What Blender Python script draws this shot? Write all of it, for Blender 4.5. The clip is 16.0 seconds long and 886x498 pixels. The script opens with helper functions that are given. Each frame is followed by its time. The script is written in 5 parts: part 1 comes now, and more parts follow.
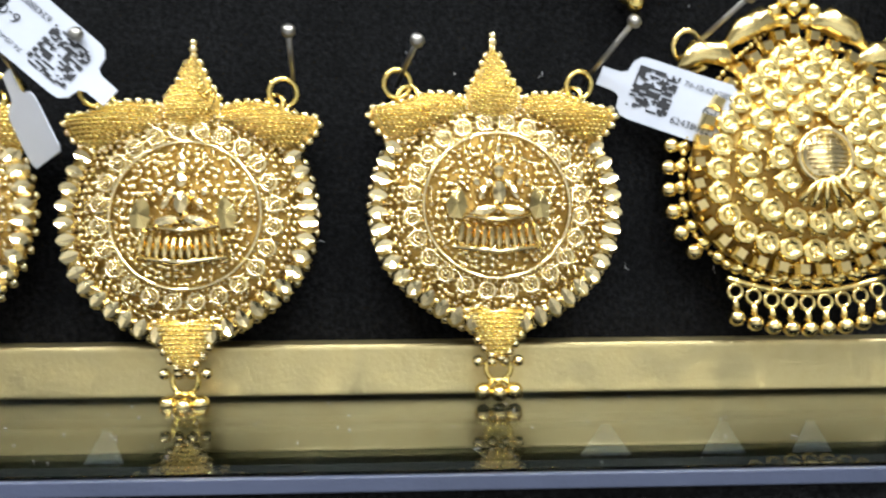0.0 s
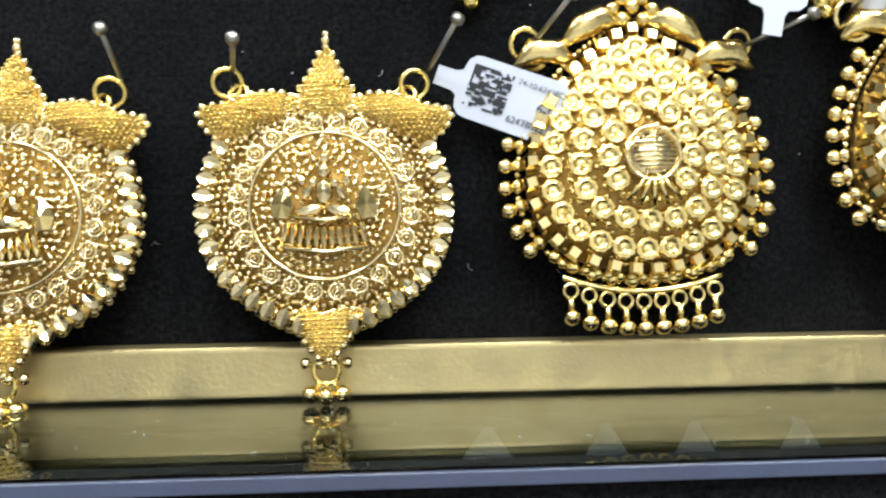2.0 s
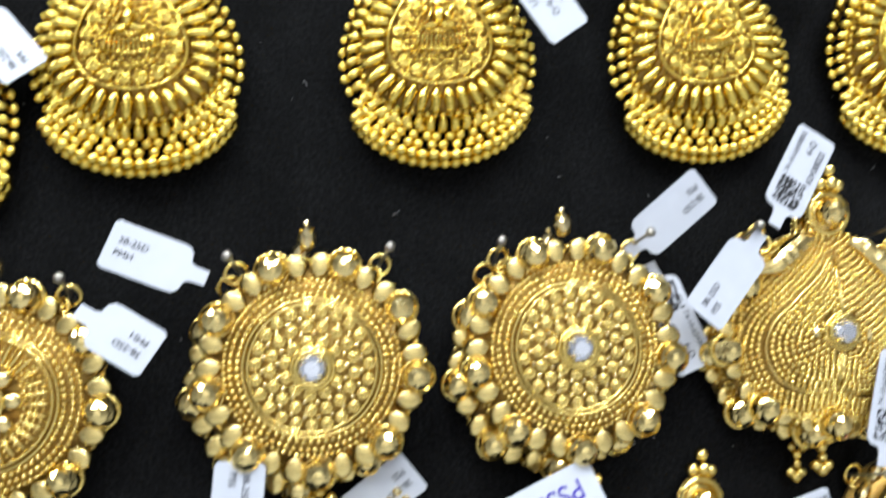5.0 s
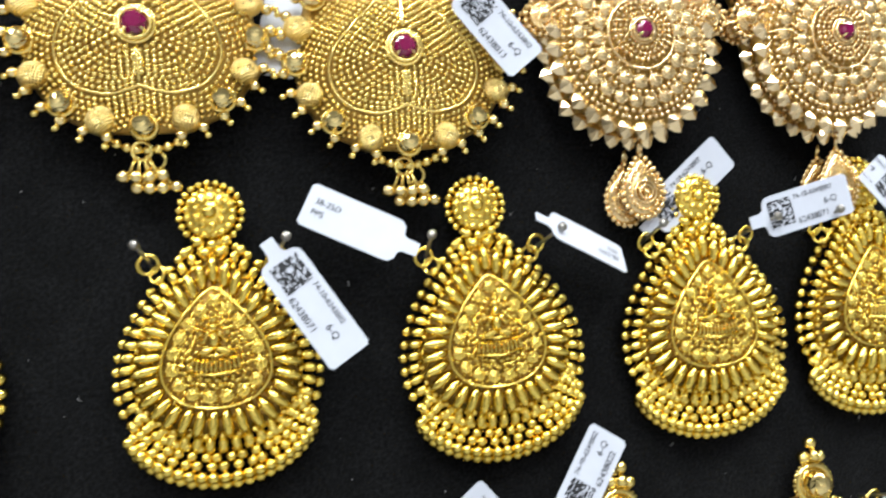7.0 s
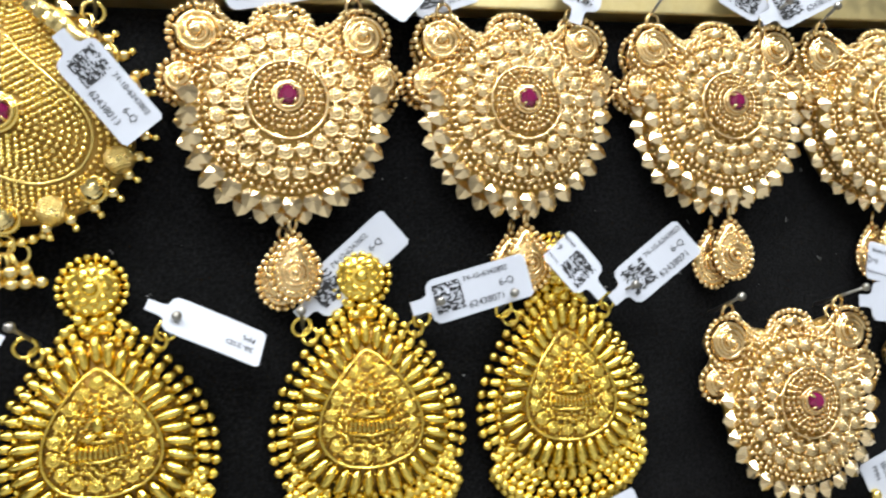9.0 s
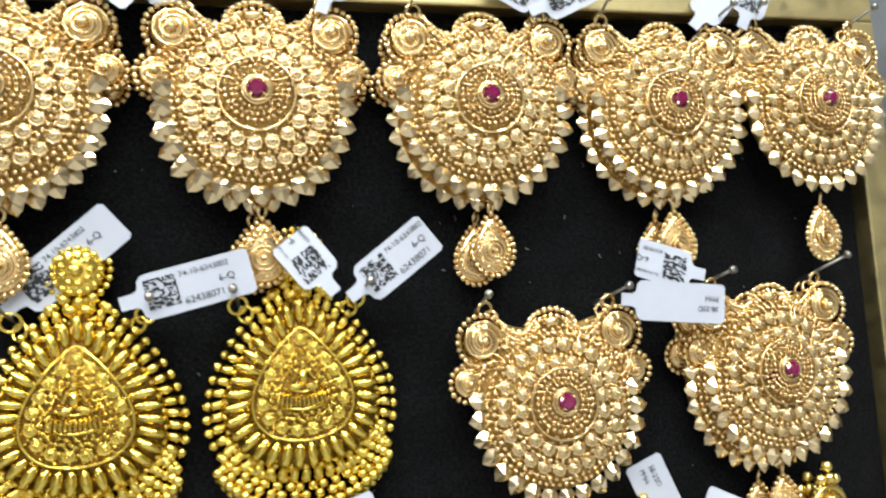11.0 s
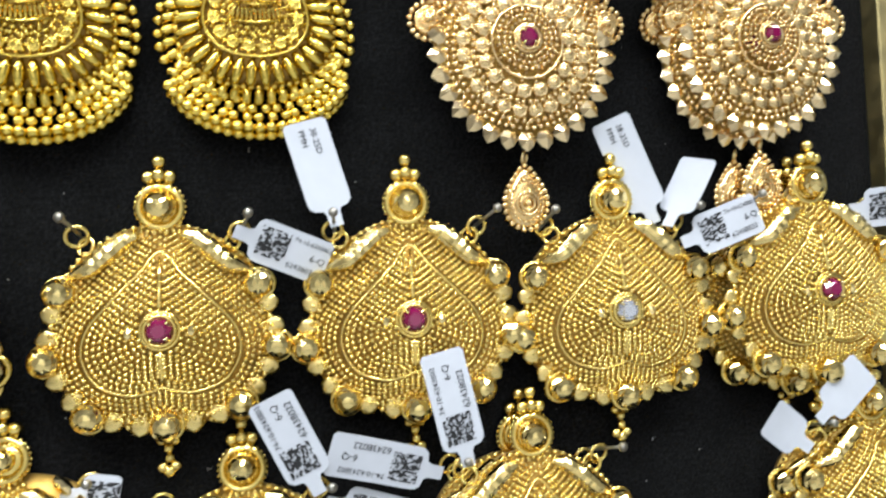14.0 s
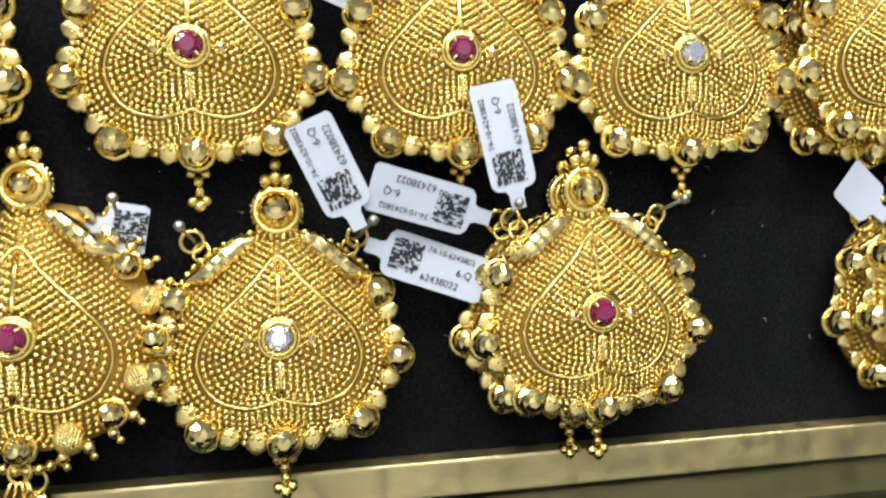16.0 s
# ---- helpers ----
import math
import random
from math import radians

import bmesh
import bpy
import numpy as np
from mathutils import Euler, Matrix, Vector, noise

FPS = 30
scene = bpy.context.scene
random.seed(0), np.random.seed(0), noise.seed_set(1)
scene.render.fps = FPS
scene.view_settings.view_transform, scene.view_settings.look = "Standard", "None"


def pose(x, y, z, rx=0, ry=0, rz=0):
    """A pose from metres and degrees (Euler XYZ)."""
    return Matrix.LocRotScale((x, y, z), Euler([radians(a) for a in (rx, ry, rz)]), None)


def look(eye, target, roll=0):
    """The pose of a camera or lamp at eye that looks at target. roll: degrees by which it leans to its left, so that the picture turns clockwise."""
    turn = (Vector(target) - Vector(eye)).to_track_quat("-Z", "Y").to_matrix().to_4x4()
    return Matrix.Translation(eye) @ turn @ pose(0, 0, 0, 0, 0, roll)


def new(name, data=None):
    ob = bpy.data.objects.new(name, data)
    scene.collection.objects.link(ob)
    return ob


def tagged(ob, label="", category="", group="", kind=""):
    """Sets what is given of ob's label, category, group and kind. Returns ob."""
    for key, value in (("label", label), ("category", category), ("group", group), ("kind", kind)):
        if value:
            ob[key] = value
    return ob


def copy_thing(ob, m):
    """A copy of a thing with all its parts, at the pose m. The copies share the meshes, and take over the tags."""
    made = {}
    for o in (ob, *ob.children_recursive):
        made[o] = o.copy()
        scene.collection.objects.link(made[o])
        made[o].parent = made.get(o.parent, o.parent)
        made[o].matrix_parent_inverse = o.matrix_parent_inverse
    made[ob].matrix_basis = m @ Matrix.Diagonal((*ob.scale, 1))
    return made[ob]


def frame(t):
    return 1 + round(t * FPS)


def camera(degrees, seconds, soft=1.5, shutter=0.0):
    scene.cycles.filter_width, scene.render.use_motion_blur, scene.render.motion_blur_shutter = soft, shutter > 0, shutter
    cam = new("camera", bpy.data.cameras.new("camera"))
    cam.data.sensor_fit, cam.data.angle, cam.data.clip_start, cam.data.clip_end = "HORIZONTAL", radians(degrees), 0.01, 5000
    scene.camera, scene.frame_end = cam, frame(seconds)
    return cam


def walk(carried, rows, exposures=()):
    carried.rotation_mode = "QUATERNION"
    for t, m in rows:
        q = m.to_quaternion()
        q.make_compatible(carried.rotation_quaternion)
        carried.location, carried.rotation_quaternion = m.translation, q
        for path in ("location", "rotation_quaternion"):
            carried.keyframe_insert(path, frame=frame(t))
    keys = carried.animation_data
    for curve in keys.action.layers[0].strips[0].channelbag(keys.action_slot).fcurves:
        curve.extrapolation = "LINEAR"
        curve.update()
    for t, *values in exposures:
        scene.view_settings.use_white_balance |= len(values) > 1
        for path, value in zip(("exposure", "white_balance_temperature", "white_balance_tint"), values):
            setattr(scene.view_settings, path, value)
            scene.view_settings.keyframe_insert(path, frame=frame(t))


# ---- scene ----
cam = camera(62.47, 16.0, soft=2.2, shutter=0.4)
walk(cam, [
    (0, pose(-0.01357, -0.12726, 0.01623, 89.761, 0.281, -2.386)),
    (0.5, pose(-0.00353, -0.12462, 0.01328, 89.293, 0.490, -2.775)),
    (1, pose(0.00438, -0.12492, 0.01379, 89.741, 0.519, -2.873)),
    (1.5, pose(0.00614, -0.12587, 0.01550, 89.826, 0.614, -3.202)),
    (2, pose(0.01179, -0.12687, 0.01497, 90.299, 0.703, -3.454)),
    (2.5, pose(0.02705, -0.13068, 0.01629, 90.832, 0.859, -3.463)),
    (3, pose(0.05708, -0.14519, 0.03061, 91.038, 1.489, -4.368)),
    (3.5, pose(0.06982, -0.15756, 0.04636, 90.828, 2.110, -5.006)),
    (4, pose(0.07386, -0.16661, 0.05722, 92.329, 2.571, -5.414)),
    (4.5, pose(0.08024, -0.16764, 0.07206, 92.862, 3.315, -6.187)),
    (5, pose(0.10175, -0.17298, 0.10750, 93.940, 3.729, -6.741)),
    (5.2, pose(0.10786, -0.17532, 0.11774, 93.754, 3.847, -6.933)),
    (7.3, pose(0.15258, -0.18074, 0.18357, 93.666, 4.563, -11.443)),
    (7.5, pose(0.15995, -0.17971, 0.18661, 93.970, 4.634, -11.655)),
    (8, pose(0.18100, -0.17932, 0.19245, 93.816, 4.514, -12.377)),
    (8.5, pose(0.20360, -0.17861, 0.19159, 94.028, 4.277, -13.337)),
    (9, pose(0.22331, -0.18033, 0.18966, 94.670, 4.097, -13.809)),
    (9.5, pose(0.23947, -0.18453, 0.19111, 95.810, 4.160, -13.223)),
    (10, pose(0.25782, -0.18673, 0.19301, 95.746, 4.185, -12.858)),
    (10.2, pose(0.26403, -0.18734, 0.19268, 95.430, 3.998, -13.764)),
    (12.3, pose(0.30830, -0.19512, 0.15254, 93.945, 2.930, -13.187)),
    (12.5, pose(0.30780, -0.19534, 0.14695, 93.438, 2.710, -12.945)),
    (13, pose(0.31115, -0.19406, 0.13249, 92.282, 2.375, -12.456)),
    (13.5, pose(0.31128, -0.18877, 0.11473, 91.773, 2.395, -12.153)),
    (14, pose(0.30333, -0.18443, 0.10370, 91.559, 2.494, -11.402)),
    (14.5, pose(0.29747, -0.17694, 0.09383, 90.958, 2.227, -11.109)),
    (15, pose(0.29876, -0.17310, 0.08161, 90.344, 2.028, -10.805)),
    (15.5, pose(0.29998, -0.17043, 0.06599, 88.964, 1.813, -10.339)),
    (16, pose(0.29729, -0.16985, 0.05316, 88.413, 1.847, -9.989)),
], exposures=[(0, 0.24, 6400, 11), (2.0, 0.24, 6380, 11), (3.0, 0.16, 6280, 11), (4.0, 0.0, 6260, 12), (5.0, -0.04, 6300, 11), (7.5, -0.1, 6520, 11), (9.0, -0.16, 6620, 10.5),
              (10.0, -0.2, 6620, 10), (12.5, -0.16, 6600, 9), (14.5, -0.06, 6540, 9), (16.0, 0.0, 6540, 9.5)])

# ---- light: shop ceiling panels ----
world = bpy.data.worlds.new("shop_air")
world.use_nodes = True
world.node_tree.nodes["Background"].inputs[0].default_value = (0.9, 0.95, 1.0, 1)
world.node_tree.nodes["Background"].inputs[1].default_value = 0.05
scene.world = world


def lamp(name, eye, target, sx, sy, watts, colour):
    data = bpy.data.lights.new(name, "AREA")
    data.shape, data.size, data.size_y, data.energy, data.color = "RECTANGLE", sx, sy, watts, colour
    ob = new(name, data)
    ob.matrix_world = look(eye, target)
    return tagged(ob, "white ceiling light panel of a shop", "ceiling light", kind="structure")


COOL = (0.90, 0.96, 1.0)
for lx, ly, w, h, watts, col in ((-0.55, -0.95, 0.1, 0.9, 20, COOL), (0.0, -1.0, 0.1, 0.9, 20, COOL), (0.55, -0.95, 0.1, 0.9, 20, COOL),
                                 (1.1, -0.8, 0.1, 0.9, 18, COOL), (-1.3, -0.5, 0.35, 0.35, 17, COOL), (0.25, -2.6, 1.6, 0.14, 44, COOL)):
    lamp("ceiling_light", (lx, ly, 1.40), (lx, ly, 0), w, h, watts, col)


# ---- materials ----
def nodes_of(name):
    m = bpy.data.materials.new(name)
    m.use_nodes = True
    nt = m.node_tree
    return m, nt, nt.nodes["Principled BSDF"]


def noise_node(nt, scale, detail=4.0, rough=0.6):
    co = nt.nodes.new("ShaderNodeTexCoord")
    n = nt.nodes.new("ShaderNodeTexNoise")
    n.inputs["Scale"].default_value, n.inputs["Detail"].default_value, n.inputs["Roughness"].default_value = scale, detail, rough
    nt.links.new(co.outputs["Object"], n.inputs["Vector"])
    return n


def ramp(nt, src, stops):
    r = nt.nodes.new("ShaderNodeValToRGB")
    r.color_ramp.elements[0].position, r.color_ramp.elements[0].color = stops[0][0], (*stops[0][1], 1)
    r.color_ramp.elements[1].position, r.color_ramp.elements[1].color = stops[-1][0], (*stops[-1][1], 1)
    nt.links.new(src, r.inputs[0])
    return r


def bump(nt, bsdf, src, strength, dist):
    b = nt.nodes.new("ShaderNodeBump")
    b.inputs["Strength"].default_value, b.inputs["Distance"].default_value = strength, dist
    nt.links.new(src, b.inputs["Height"])
    nt.links.new(b.outputs[0], bsdf.inputs["Normal"])


def metal(name, colour, rough, grain=0.0, grain_scale=2500.0):
    m, nt, b = nodes_of(name)
    b.inputs["Metallic"].default_value = 1.0
    n = noise_node(nt, 160.0)
    dark = tuple(c * k for c, k in zip(colour, (0.90, 0.86, 0.78)))
    r = ramp(nt, n.outputs[0], ((0.3, dark), (0.7, colour)))
    nt.links.new(r.outputs[0], b.inputs["Base Color"])
    rr = ramp(nt, n.outputs[0], ((0.3, (rough * 1.35,) * 3), (0.7, (rough * 0.8,) * 3)))
    nt.links.new(rr.outputs[0], b.inputs["Roughness"])
    if grain:
        g = noise_node(nt, grain_scale, 2.0)
        bump(nt, b, g.outputs[0], grain, 0.0002)
    return m


def plain(name, colour, rough, vary=0.9, scale=60.0, grain=0.0, grain_scale=900.0, metallic=0.0):
    m, nt, b = nodes_of(name)
    n = noise_node(nt, scale)
    r = ramp(nt, n.outputs[0], ((0.3, tuple(c * vary for c in colour)), (0.7, colour)))
    nt.links.new(r.outputs[0], b.inputs["Base Color"])
    b.inputs["Roughness"].default_value, b.inputs["Metallic"].default_value = rough, metallic
    if grain:
        g = noise_node(nt, grain_scale, 3.0)
        bump(nt, b, g.outputs[0], grain, 0.0004)
    return m


def woven_gold():
    """Gold wire cloth: two crossed sine ribs about a millimetre apart."""
    m = metal("woven_gold", (0.95, 0.73, 0.28), 0.30)
    nt = m.node_tree
    b = nt.nodes["Principled BSDF"]
    co = nt.nodes.new("ShaderNodeTexCoord")
    sep = nt.nodes.new("ShaderNodeSeparateXYZ")
    nt.links.new(co.outputs["Object"], sep.inputs[0])

    def calc(op, a, c):
        n = nt.nodes.new("ShaderNodeMath")
        n.operation = op
        for i, v in enumerate((a, c)):
            if isinstance(v, float):
                n.inputs[i].default_value = v
            elif v is not None:
                nt.links.new(v, n.inputs[i])
        return n.outputs[0]
    u = calc("SINE", calc("MULTIPLY", calc("ADD", sep.outputs[0], calc("MULTIPLY", sep.outputs[2], 0.12)), 6600.0), None)
    v = calc("SINE", calc("MULTIPLY", calc("SUBTRACT", sep.outputs[2], calc("MULTIPLY", sep.outputs[0], 0.12)), 8200.0), None)
    bump(nt, b, calc("MULTIPLY", u, v), 0.8, 0.00022)
    return m


GOLD = metal("rich_gold", (0.97, 0.755, 0.25), 0.15)
GOLD_PALE = metal("pale_gold", (0.98, 0.82, 0.46), 0.11)
GOLD_BRIGHT = metal("polished_gold", (1.0, 0.80, 0.37), 0.12)
GOLD_MIRROR = metal("mirror_gold", (1.0, 0.80, 0.35), 0.08)
GOLD_MID = metal("yellow_gold", (0.98, 0.775, 0.31), 0.13)
GOLD_LEMON = metal("lemon_gold", (0.97, 0.74, 0.16), 0.13)
GOLD_PEACH = metal("peach_gold", (0.93, 0.70, 0.36), 0.18)
GOLD_PEACH_CUT = metal("polished_peach_gold", (1.0, 0.79, 0.47), 0.15)
GOLD_MESH = woven_gold()
# Back plates: gold darkened, the shade in the bead gaps put into its colour.
GOLD_SHADED = metal("shaded_gold", (0.54, 0.35, 0.10), 0.42, 0.6, 1500.0)
GOLD_LEAF = metal("matte_leaf_gold", (0.98, 0.78, 0.32), 0.22, 0.35, 700.0)
GOLD_HAMMER = metal("hammered_gold", (0.99, 0.80, 0.36), 0.17, 0.9, 650.0)
STEEL = metal("pin_steel", (0.32, 0.31, 0.29), 0.30)


def gem_material(name, colour, trans=0.6, foil=0.0):
    m, nt, b = nodes_of(name)
    b.inputs["Base Color"].default_value = (*colour, 1)
    b.inputs["Roughness"].default_value = 0.03
    b.inputs["Metallic"].default_value = foil
    b.inputs["IOR"].default_value = 1.9
    b.inputs["Transmission Weight"].default_value = trans
    return m


RUBY = gem_material("ruby", (0.24, 0.006, 0.07), 0.3)
EMERALD = gem_material("emerald", (0.0, 0.09, 0.035), 0.15)
CLEAR = gem_material("white_stone", (0.84, 0.87, 0.98), 0.3, 0.75)


def velvet_material():
    m, nt, b = nodes_of("black_velvet")
    n = noise_node(nt, 90.0, 5.0)
    r = ramp(nt, n.outputs[0], ((0.35, (0.25, 0.25, 0.25)), (0.75, (1.0, 1.0, 1.0))))
    fine = noise_node(nt, 1100.0, 6.0, 0.75)
    f = ramp(nt, fine.outputs[0], ((0.42, (0.0010, 0.0010, 0.0011)), (0.72, (0.019, 0.019, 0.020))))
    mix = nt.nodes.new("ShaderNodeMix")
    mix.data_type, mix.blend_type = "RGBA", "MULTIPLY"
    mix.inputs[0].default_value = 0.75
    nt.links.new(f.outputs[0], mix.inputs[6])
    nt.links.new(r.outputs[0], mix.inputs[7])
    nt.links.new(mix.outputs[2], b.inputs["Base Color"])
    b.inputs["Roughness"].default_value = 0.95
    b.inputs["Specular IOR Level"].default_value = 0.1
    b.inputs["Sheen Weight"].default_value = 0.05
    b.inputs["Sheen Roughness"].default_value = 0.4
    g = noise_node(nt, 1400.0, 4.0)
    bump(nt, b, g.outputs[0], 0.7, 0.0006)
    return m


VELVET = velvet_material()
RIM = metal("brushed_rim_gold", (0.54, 0.45, 0.23), 0.45, 0.25, 1200.0)
PAPER = plain("tag_paper", (0.52, 0.54, 0.60), 0.5, 0.95, 200.0)
INK = plain("black_ink", (0.015, 0.015, 0.017), 0.6)
BLUE_INK = plain("blue_ink", (0.05, 0.03, 0.35), 0.5)
WALL = plain("shop_wall", (0.42, 0.42, 0.42), 0.7, 0.9, 3.0)
# Lighter copy of WALL: the brightness of a lit wall put into its colour.
LIT_WALL = plain("lit_shop_wall", (0.80, 0.78, 0.74), 0.6, 0.9, 3.0)
DARK = plain("dark_cabinet", (0.012, 0.013, 0.018), 0.35, 0.8, 20.0)
FABRIC = plain("pale_grey_panel", (0.40, 0.42, 0.43), 0.6, 0.82, 14.0, 0.2, 300.0)
EDGE = plain("ground_glass_edge", (0.05, 0.06, 0.10), 0.35, 0.75, 40.0, 0.3, 500.0)
# Lower tray's gilt rim: its dimness below the glass is put into the colour.
RIM_SHADED = plain("shaded_rim_olive", (0.07, 0.062, 0.023), 0.6, 0.8, 50.0)
LINT = plain("lint", (0.45, 0.45, 0.45), 0.9)


def glass_material():
    m, nt, b = nodes_of("shelf_glass")
    b.inputs["Base Color"].default_value = (0.55, 0.60, 0.54, 1)
    b.inputs["Roughness"].default_value = 0.03
    b.inputs["Transmission Weight"].default_value = 1.0
    b.inputs["IOR"].default_value = 1.33
    n = noise_node(nt, 500.0, 4.0)
    rr = ramp(nt, n.outputs[0], ((0.5, (0.01,) * 3), (0.85, (0.08,) * 3)))
    nt.links.new(rr.outputs[0], b.inputs["Roughness"])
    return m


GLASS = glass_material()


# ---- mesh tools: local millimetres, x right, z up, h towards the viewer ----
class Mesh:
    def __init__(self):
        self.v, self.f, self.n = [], [], 0

    def add(self, verts, faces):
        self.v.extend(verts)
        k = self.n
        self.f.extend([tuple(i + k for i in f) for f in faces])
        self.n += len(verts)

    def ball(self, x, z, h, r, seg=7, rings=4, sx=1.0, sz=1.0, sh=1.0, turn=0.0):
        ca, sa = math.cos(turn), math.sin(turn)
        vs, fs = [], []
        for i in range(1, rings):
            a = math.pi * i / rings
            for j in range(seg):
                b = 2 * math.pi * (j + 0.5 * (i % 2)) / seg
                dx, dz, dh = r * sx * math.sin(a) * math.cos(b), r * sz * math.sin(a) * math.sin(b), r * sh * math.cos(a)
                vs.append((x + dx * ca - dz * sa, z + dx * sa + dz * ca, h + dh))
        top, bot = len(vs), len(vs) + 1
        vs += [(x, z, h + r * sh), (x, z, h - r * sh)]
        for j in range(seg):
            k = (j + 1) % seg
            fs.append((top, j, k))
            for i in range(rings - 2):
                fs.append((i * seg + j, (i + 1) * seg + j, (i + 1) * seg + k, i * seg + k))
            fs.append((bot, (rings - 2) * seg + k, (rings - 2) * seg + j))
        self.add(vs, fs)

    def tube(self, path, r, seg=6, closed=False):
        pts = [Vector(p) for p in path]
        n = len(pts)
        vs, fs = [], []
        for i, p in enumerate(pts):
            a = pts[(i - 1) % n] if closed or i else p
            b = pts[(i + 1) % n] if closed or i < n - 1 else p
            d = (b - a).normalized()
            side = d.cross(Vector((0, 0, 1)))
            if side.length < 1e-3:
                side = d.cross(Vector((1, 0, 0)))
            side.normalize()
            up = side.cross(d)
            rr = r[i] if isinstance(r, (list, tuple)) else r
            for j in range(seg):
                t = 2 * math.pi * j / seg
                q = p + side * (rr * math.cos(t)) + up * (rr * math.sin(t))
                vs.append(tuple(q))
        for i in range(n if closed else n - 1):
            for j in range(seg):
                k, i2 = (j + 1) % seg, (i + 1) % n
                fs.append((i * seg + j, i * seg + k, i2 * seg + k, i2 * seg + j))
        if not closed:
            fs.append(tuple(range(seg - 1, -1, -1)))
            fs.append(tuple((n - 1) * seg + j for j in range(seg)))
        self.add(vs, fs)

    def ring(self, x, z, h, R, r, seg=16, side=5, tilt=0.0, swing=0.0):
        path = []
        for i in range(seg):
            a = 2 * math.pi * i / seg
            p = Vector((R * math.cos(a), R * math.sin(a), 0))
            p = Matrix.Rotation(tilt, 3, "X") @ p
            p = Matrix.Rotation(swing, 3, "Y") @ p
            path.append((x + p.x, z + p.y, h + p.z))
        self.tube(path, r, side, True)

    def sheet(self, outline, h_of, rings=8, thick=0.8, cx=0.0, cz=0.0):
        """A domed plate inside a closed outline, with a wall and a flat back."""
        n = len(outline)
        vs, fs = [(cx, cz, h_of(cx, cz))], []
        for i in range(1, rings + 1):
            s = i / rings
            for (x, z) in outline:
                px, pz = cx + (x - cx) * s, cz + (z - cz) * s
                vs.append((px, pz, h_of(px, pz)))
        for (x, z) in outline:
            vs.append((x, z, h_of(x, z) - thick))
        vs.append((cx, cz, h_of(*outline[0]) - thick))
        for j in range(n):
            k = (j + 1) % n
            fs.append((0, 1 + j, 1 + k))
            for i in range(rings):
                fs.append((1 + i * n + j, 1 + (i + 1) * n + j, 1 + (i + 1) * n + k, 1 + i * n + k))
            fs.append((len(vs) - 1, 1 + rings * n + k, 1 + rings * n + j))
        self.add(vs, fs)

    def pillow(self, outline, h, high, rings=6, thick=1.2):
        """A cushion over a closed outline, round at its edge."""
        n = len(outline)
        cx, cz = sum(p[0] for p in outline) / n, sum(p[1] for p in outline) / n
        vs, fs = [(cx, cz, h + high)], []
        for i in range(1, rings + 1):
            q = math.sin(math.pi / 2 * i / rings)
            vs += [(cx + (x - cx) * q, cz + (z - cz) * q, h + high * math.sqrt(max(0.0, 1 - q * q))) for x, z in outline]
        vs += [(x, z, h - thick) for x, z in outline] + [(cx, cz, h - thick)]
        for j in range(n):
            k = (j + 1) % n
            fs.append((0, 1 + j, 1 + k))
            for i in range(rings):
                fs.append((1 + i * n + j, 1 + (i + 1) * n + j, 1 + (i + 1) * n + k, 1 + i * n + k))
            fs.append((len(vs) - 1, 1 + rings * n + k, 1 + rings * n + j))
        self.add(vs, fs)

    def lump(self, x, z, h, lx, lz, lh, turn=0.0, seg=8, rings=4):
        """A pillow: half an ellipsoid on the surface."""
        self.ball(x, z, h, 1.0, seg, rings, lx, lz, lh, turn)

    def petal(self, x, z, h, ang, length, width, height, ridge=True):
        """A faceted leaf that points along ang."""
        ca, sa = math.cos(ang), math.sin(ang)

        def at(u, v, w):
            return (x + u * ca - v * sa, z + u * sa + v * ca, h + w)
        L, W, H = length, width, height
        vs = [at(0, 0, 0.3), at(0.35 * L, W / 2, 0), at(L, 0, 0), at(0.35 * L, -W / 2, 0), at(0.42 * L, 0, H),
              at(0.0, W * 0.3, 0), at(0.0, -W * 0.3, 0), at(0.75 * L, W * 0.32, 0), at(0.75 * L, -W * 0.32, 0), at(0.4 * L, 0, -0.8)]
        loop = [0, 6, 3, 8, 2, 7, 1, 5]
        fs = [(4, loop[i], loop[(i + 1) % 8]) for i in range(8)] + [(9, loop[(i + 1) % 8], loop[i]) for i in range(8)]
        self.add(vs, fs)

    def data(self, name, material, smooth=True):
        me = bpy.data.meshes.new(name)
        me.from_pydata([(x * 0.001, -h * 0.001, z * 0.001) for x, z, h in self.v], [], self.f)
        me.validate()
        bm = bmesh.new()
        bm.from_mesh(me)
        bmesh.ops.recalc_face_normals(bm, faces=bm.faces)
        bm.to_mesh(me)
        bm.free()
        me.polygons.foreach_set("use_smooth", [smooth] * len(me.polygons))
        me.materials.append(material)
        return me


def part(name, mb, material, parent, label="", smooth=True, kind=""):
    ob = new(name, mb.data(name, material, smooth) if isinstance(mb, Mesh) else mb)
    ob.parent = parent
    return tagged(ob, label, kind=kind)


def put(name, data, parent, x, z, h, turn=0.0, label=""):
    """A part on mesh data that it shares with its like."""
    ob = new(name, data)
    ob.parent = parent
    ob.location = (x * 0.001, -h * 0.001, z * 0.001)
    ob.rotation_euler = (0, -turn, 0)
    return tagged(ob, label)


def cut_ball(r, material):
    """A bead cut with many flat facets."""
    mb = Mesh()
    mb.ball(0, 0, 0, r, 11, 8)
    return mb.data("cut_ball", material, False)


def round_ball(r, material):
    mb = Mesh()
    mb.ball(0, 0, 0, r, 10, 7)
    return mb.data("round_ball", material)


def collar(R, r, material):
    mb = Mesh()
    mb.ring(0, 0, 0, R, r, 18, 6)
    return mb.data("collar", material)


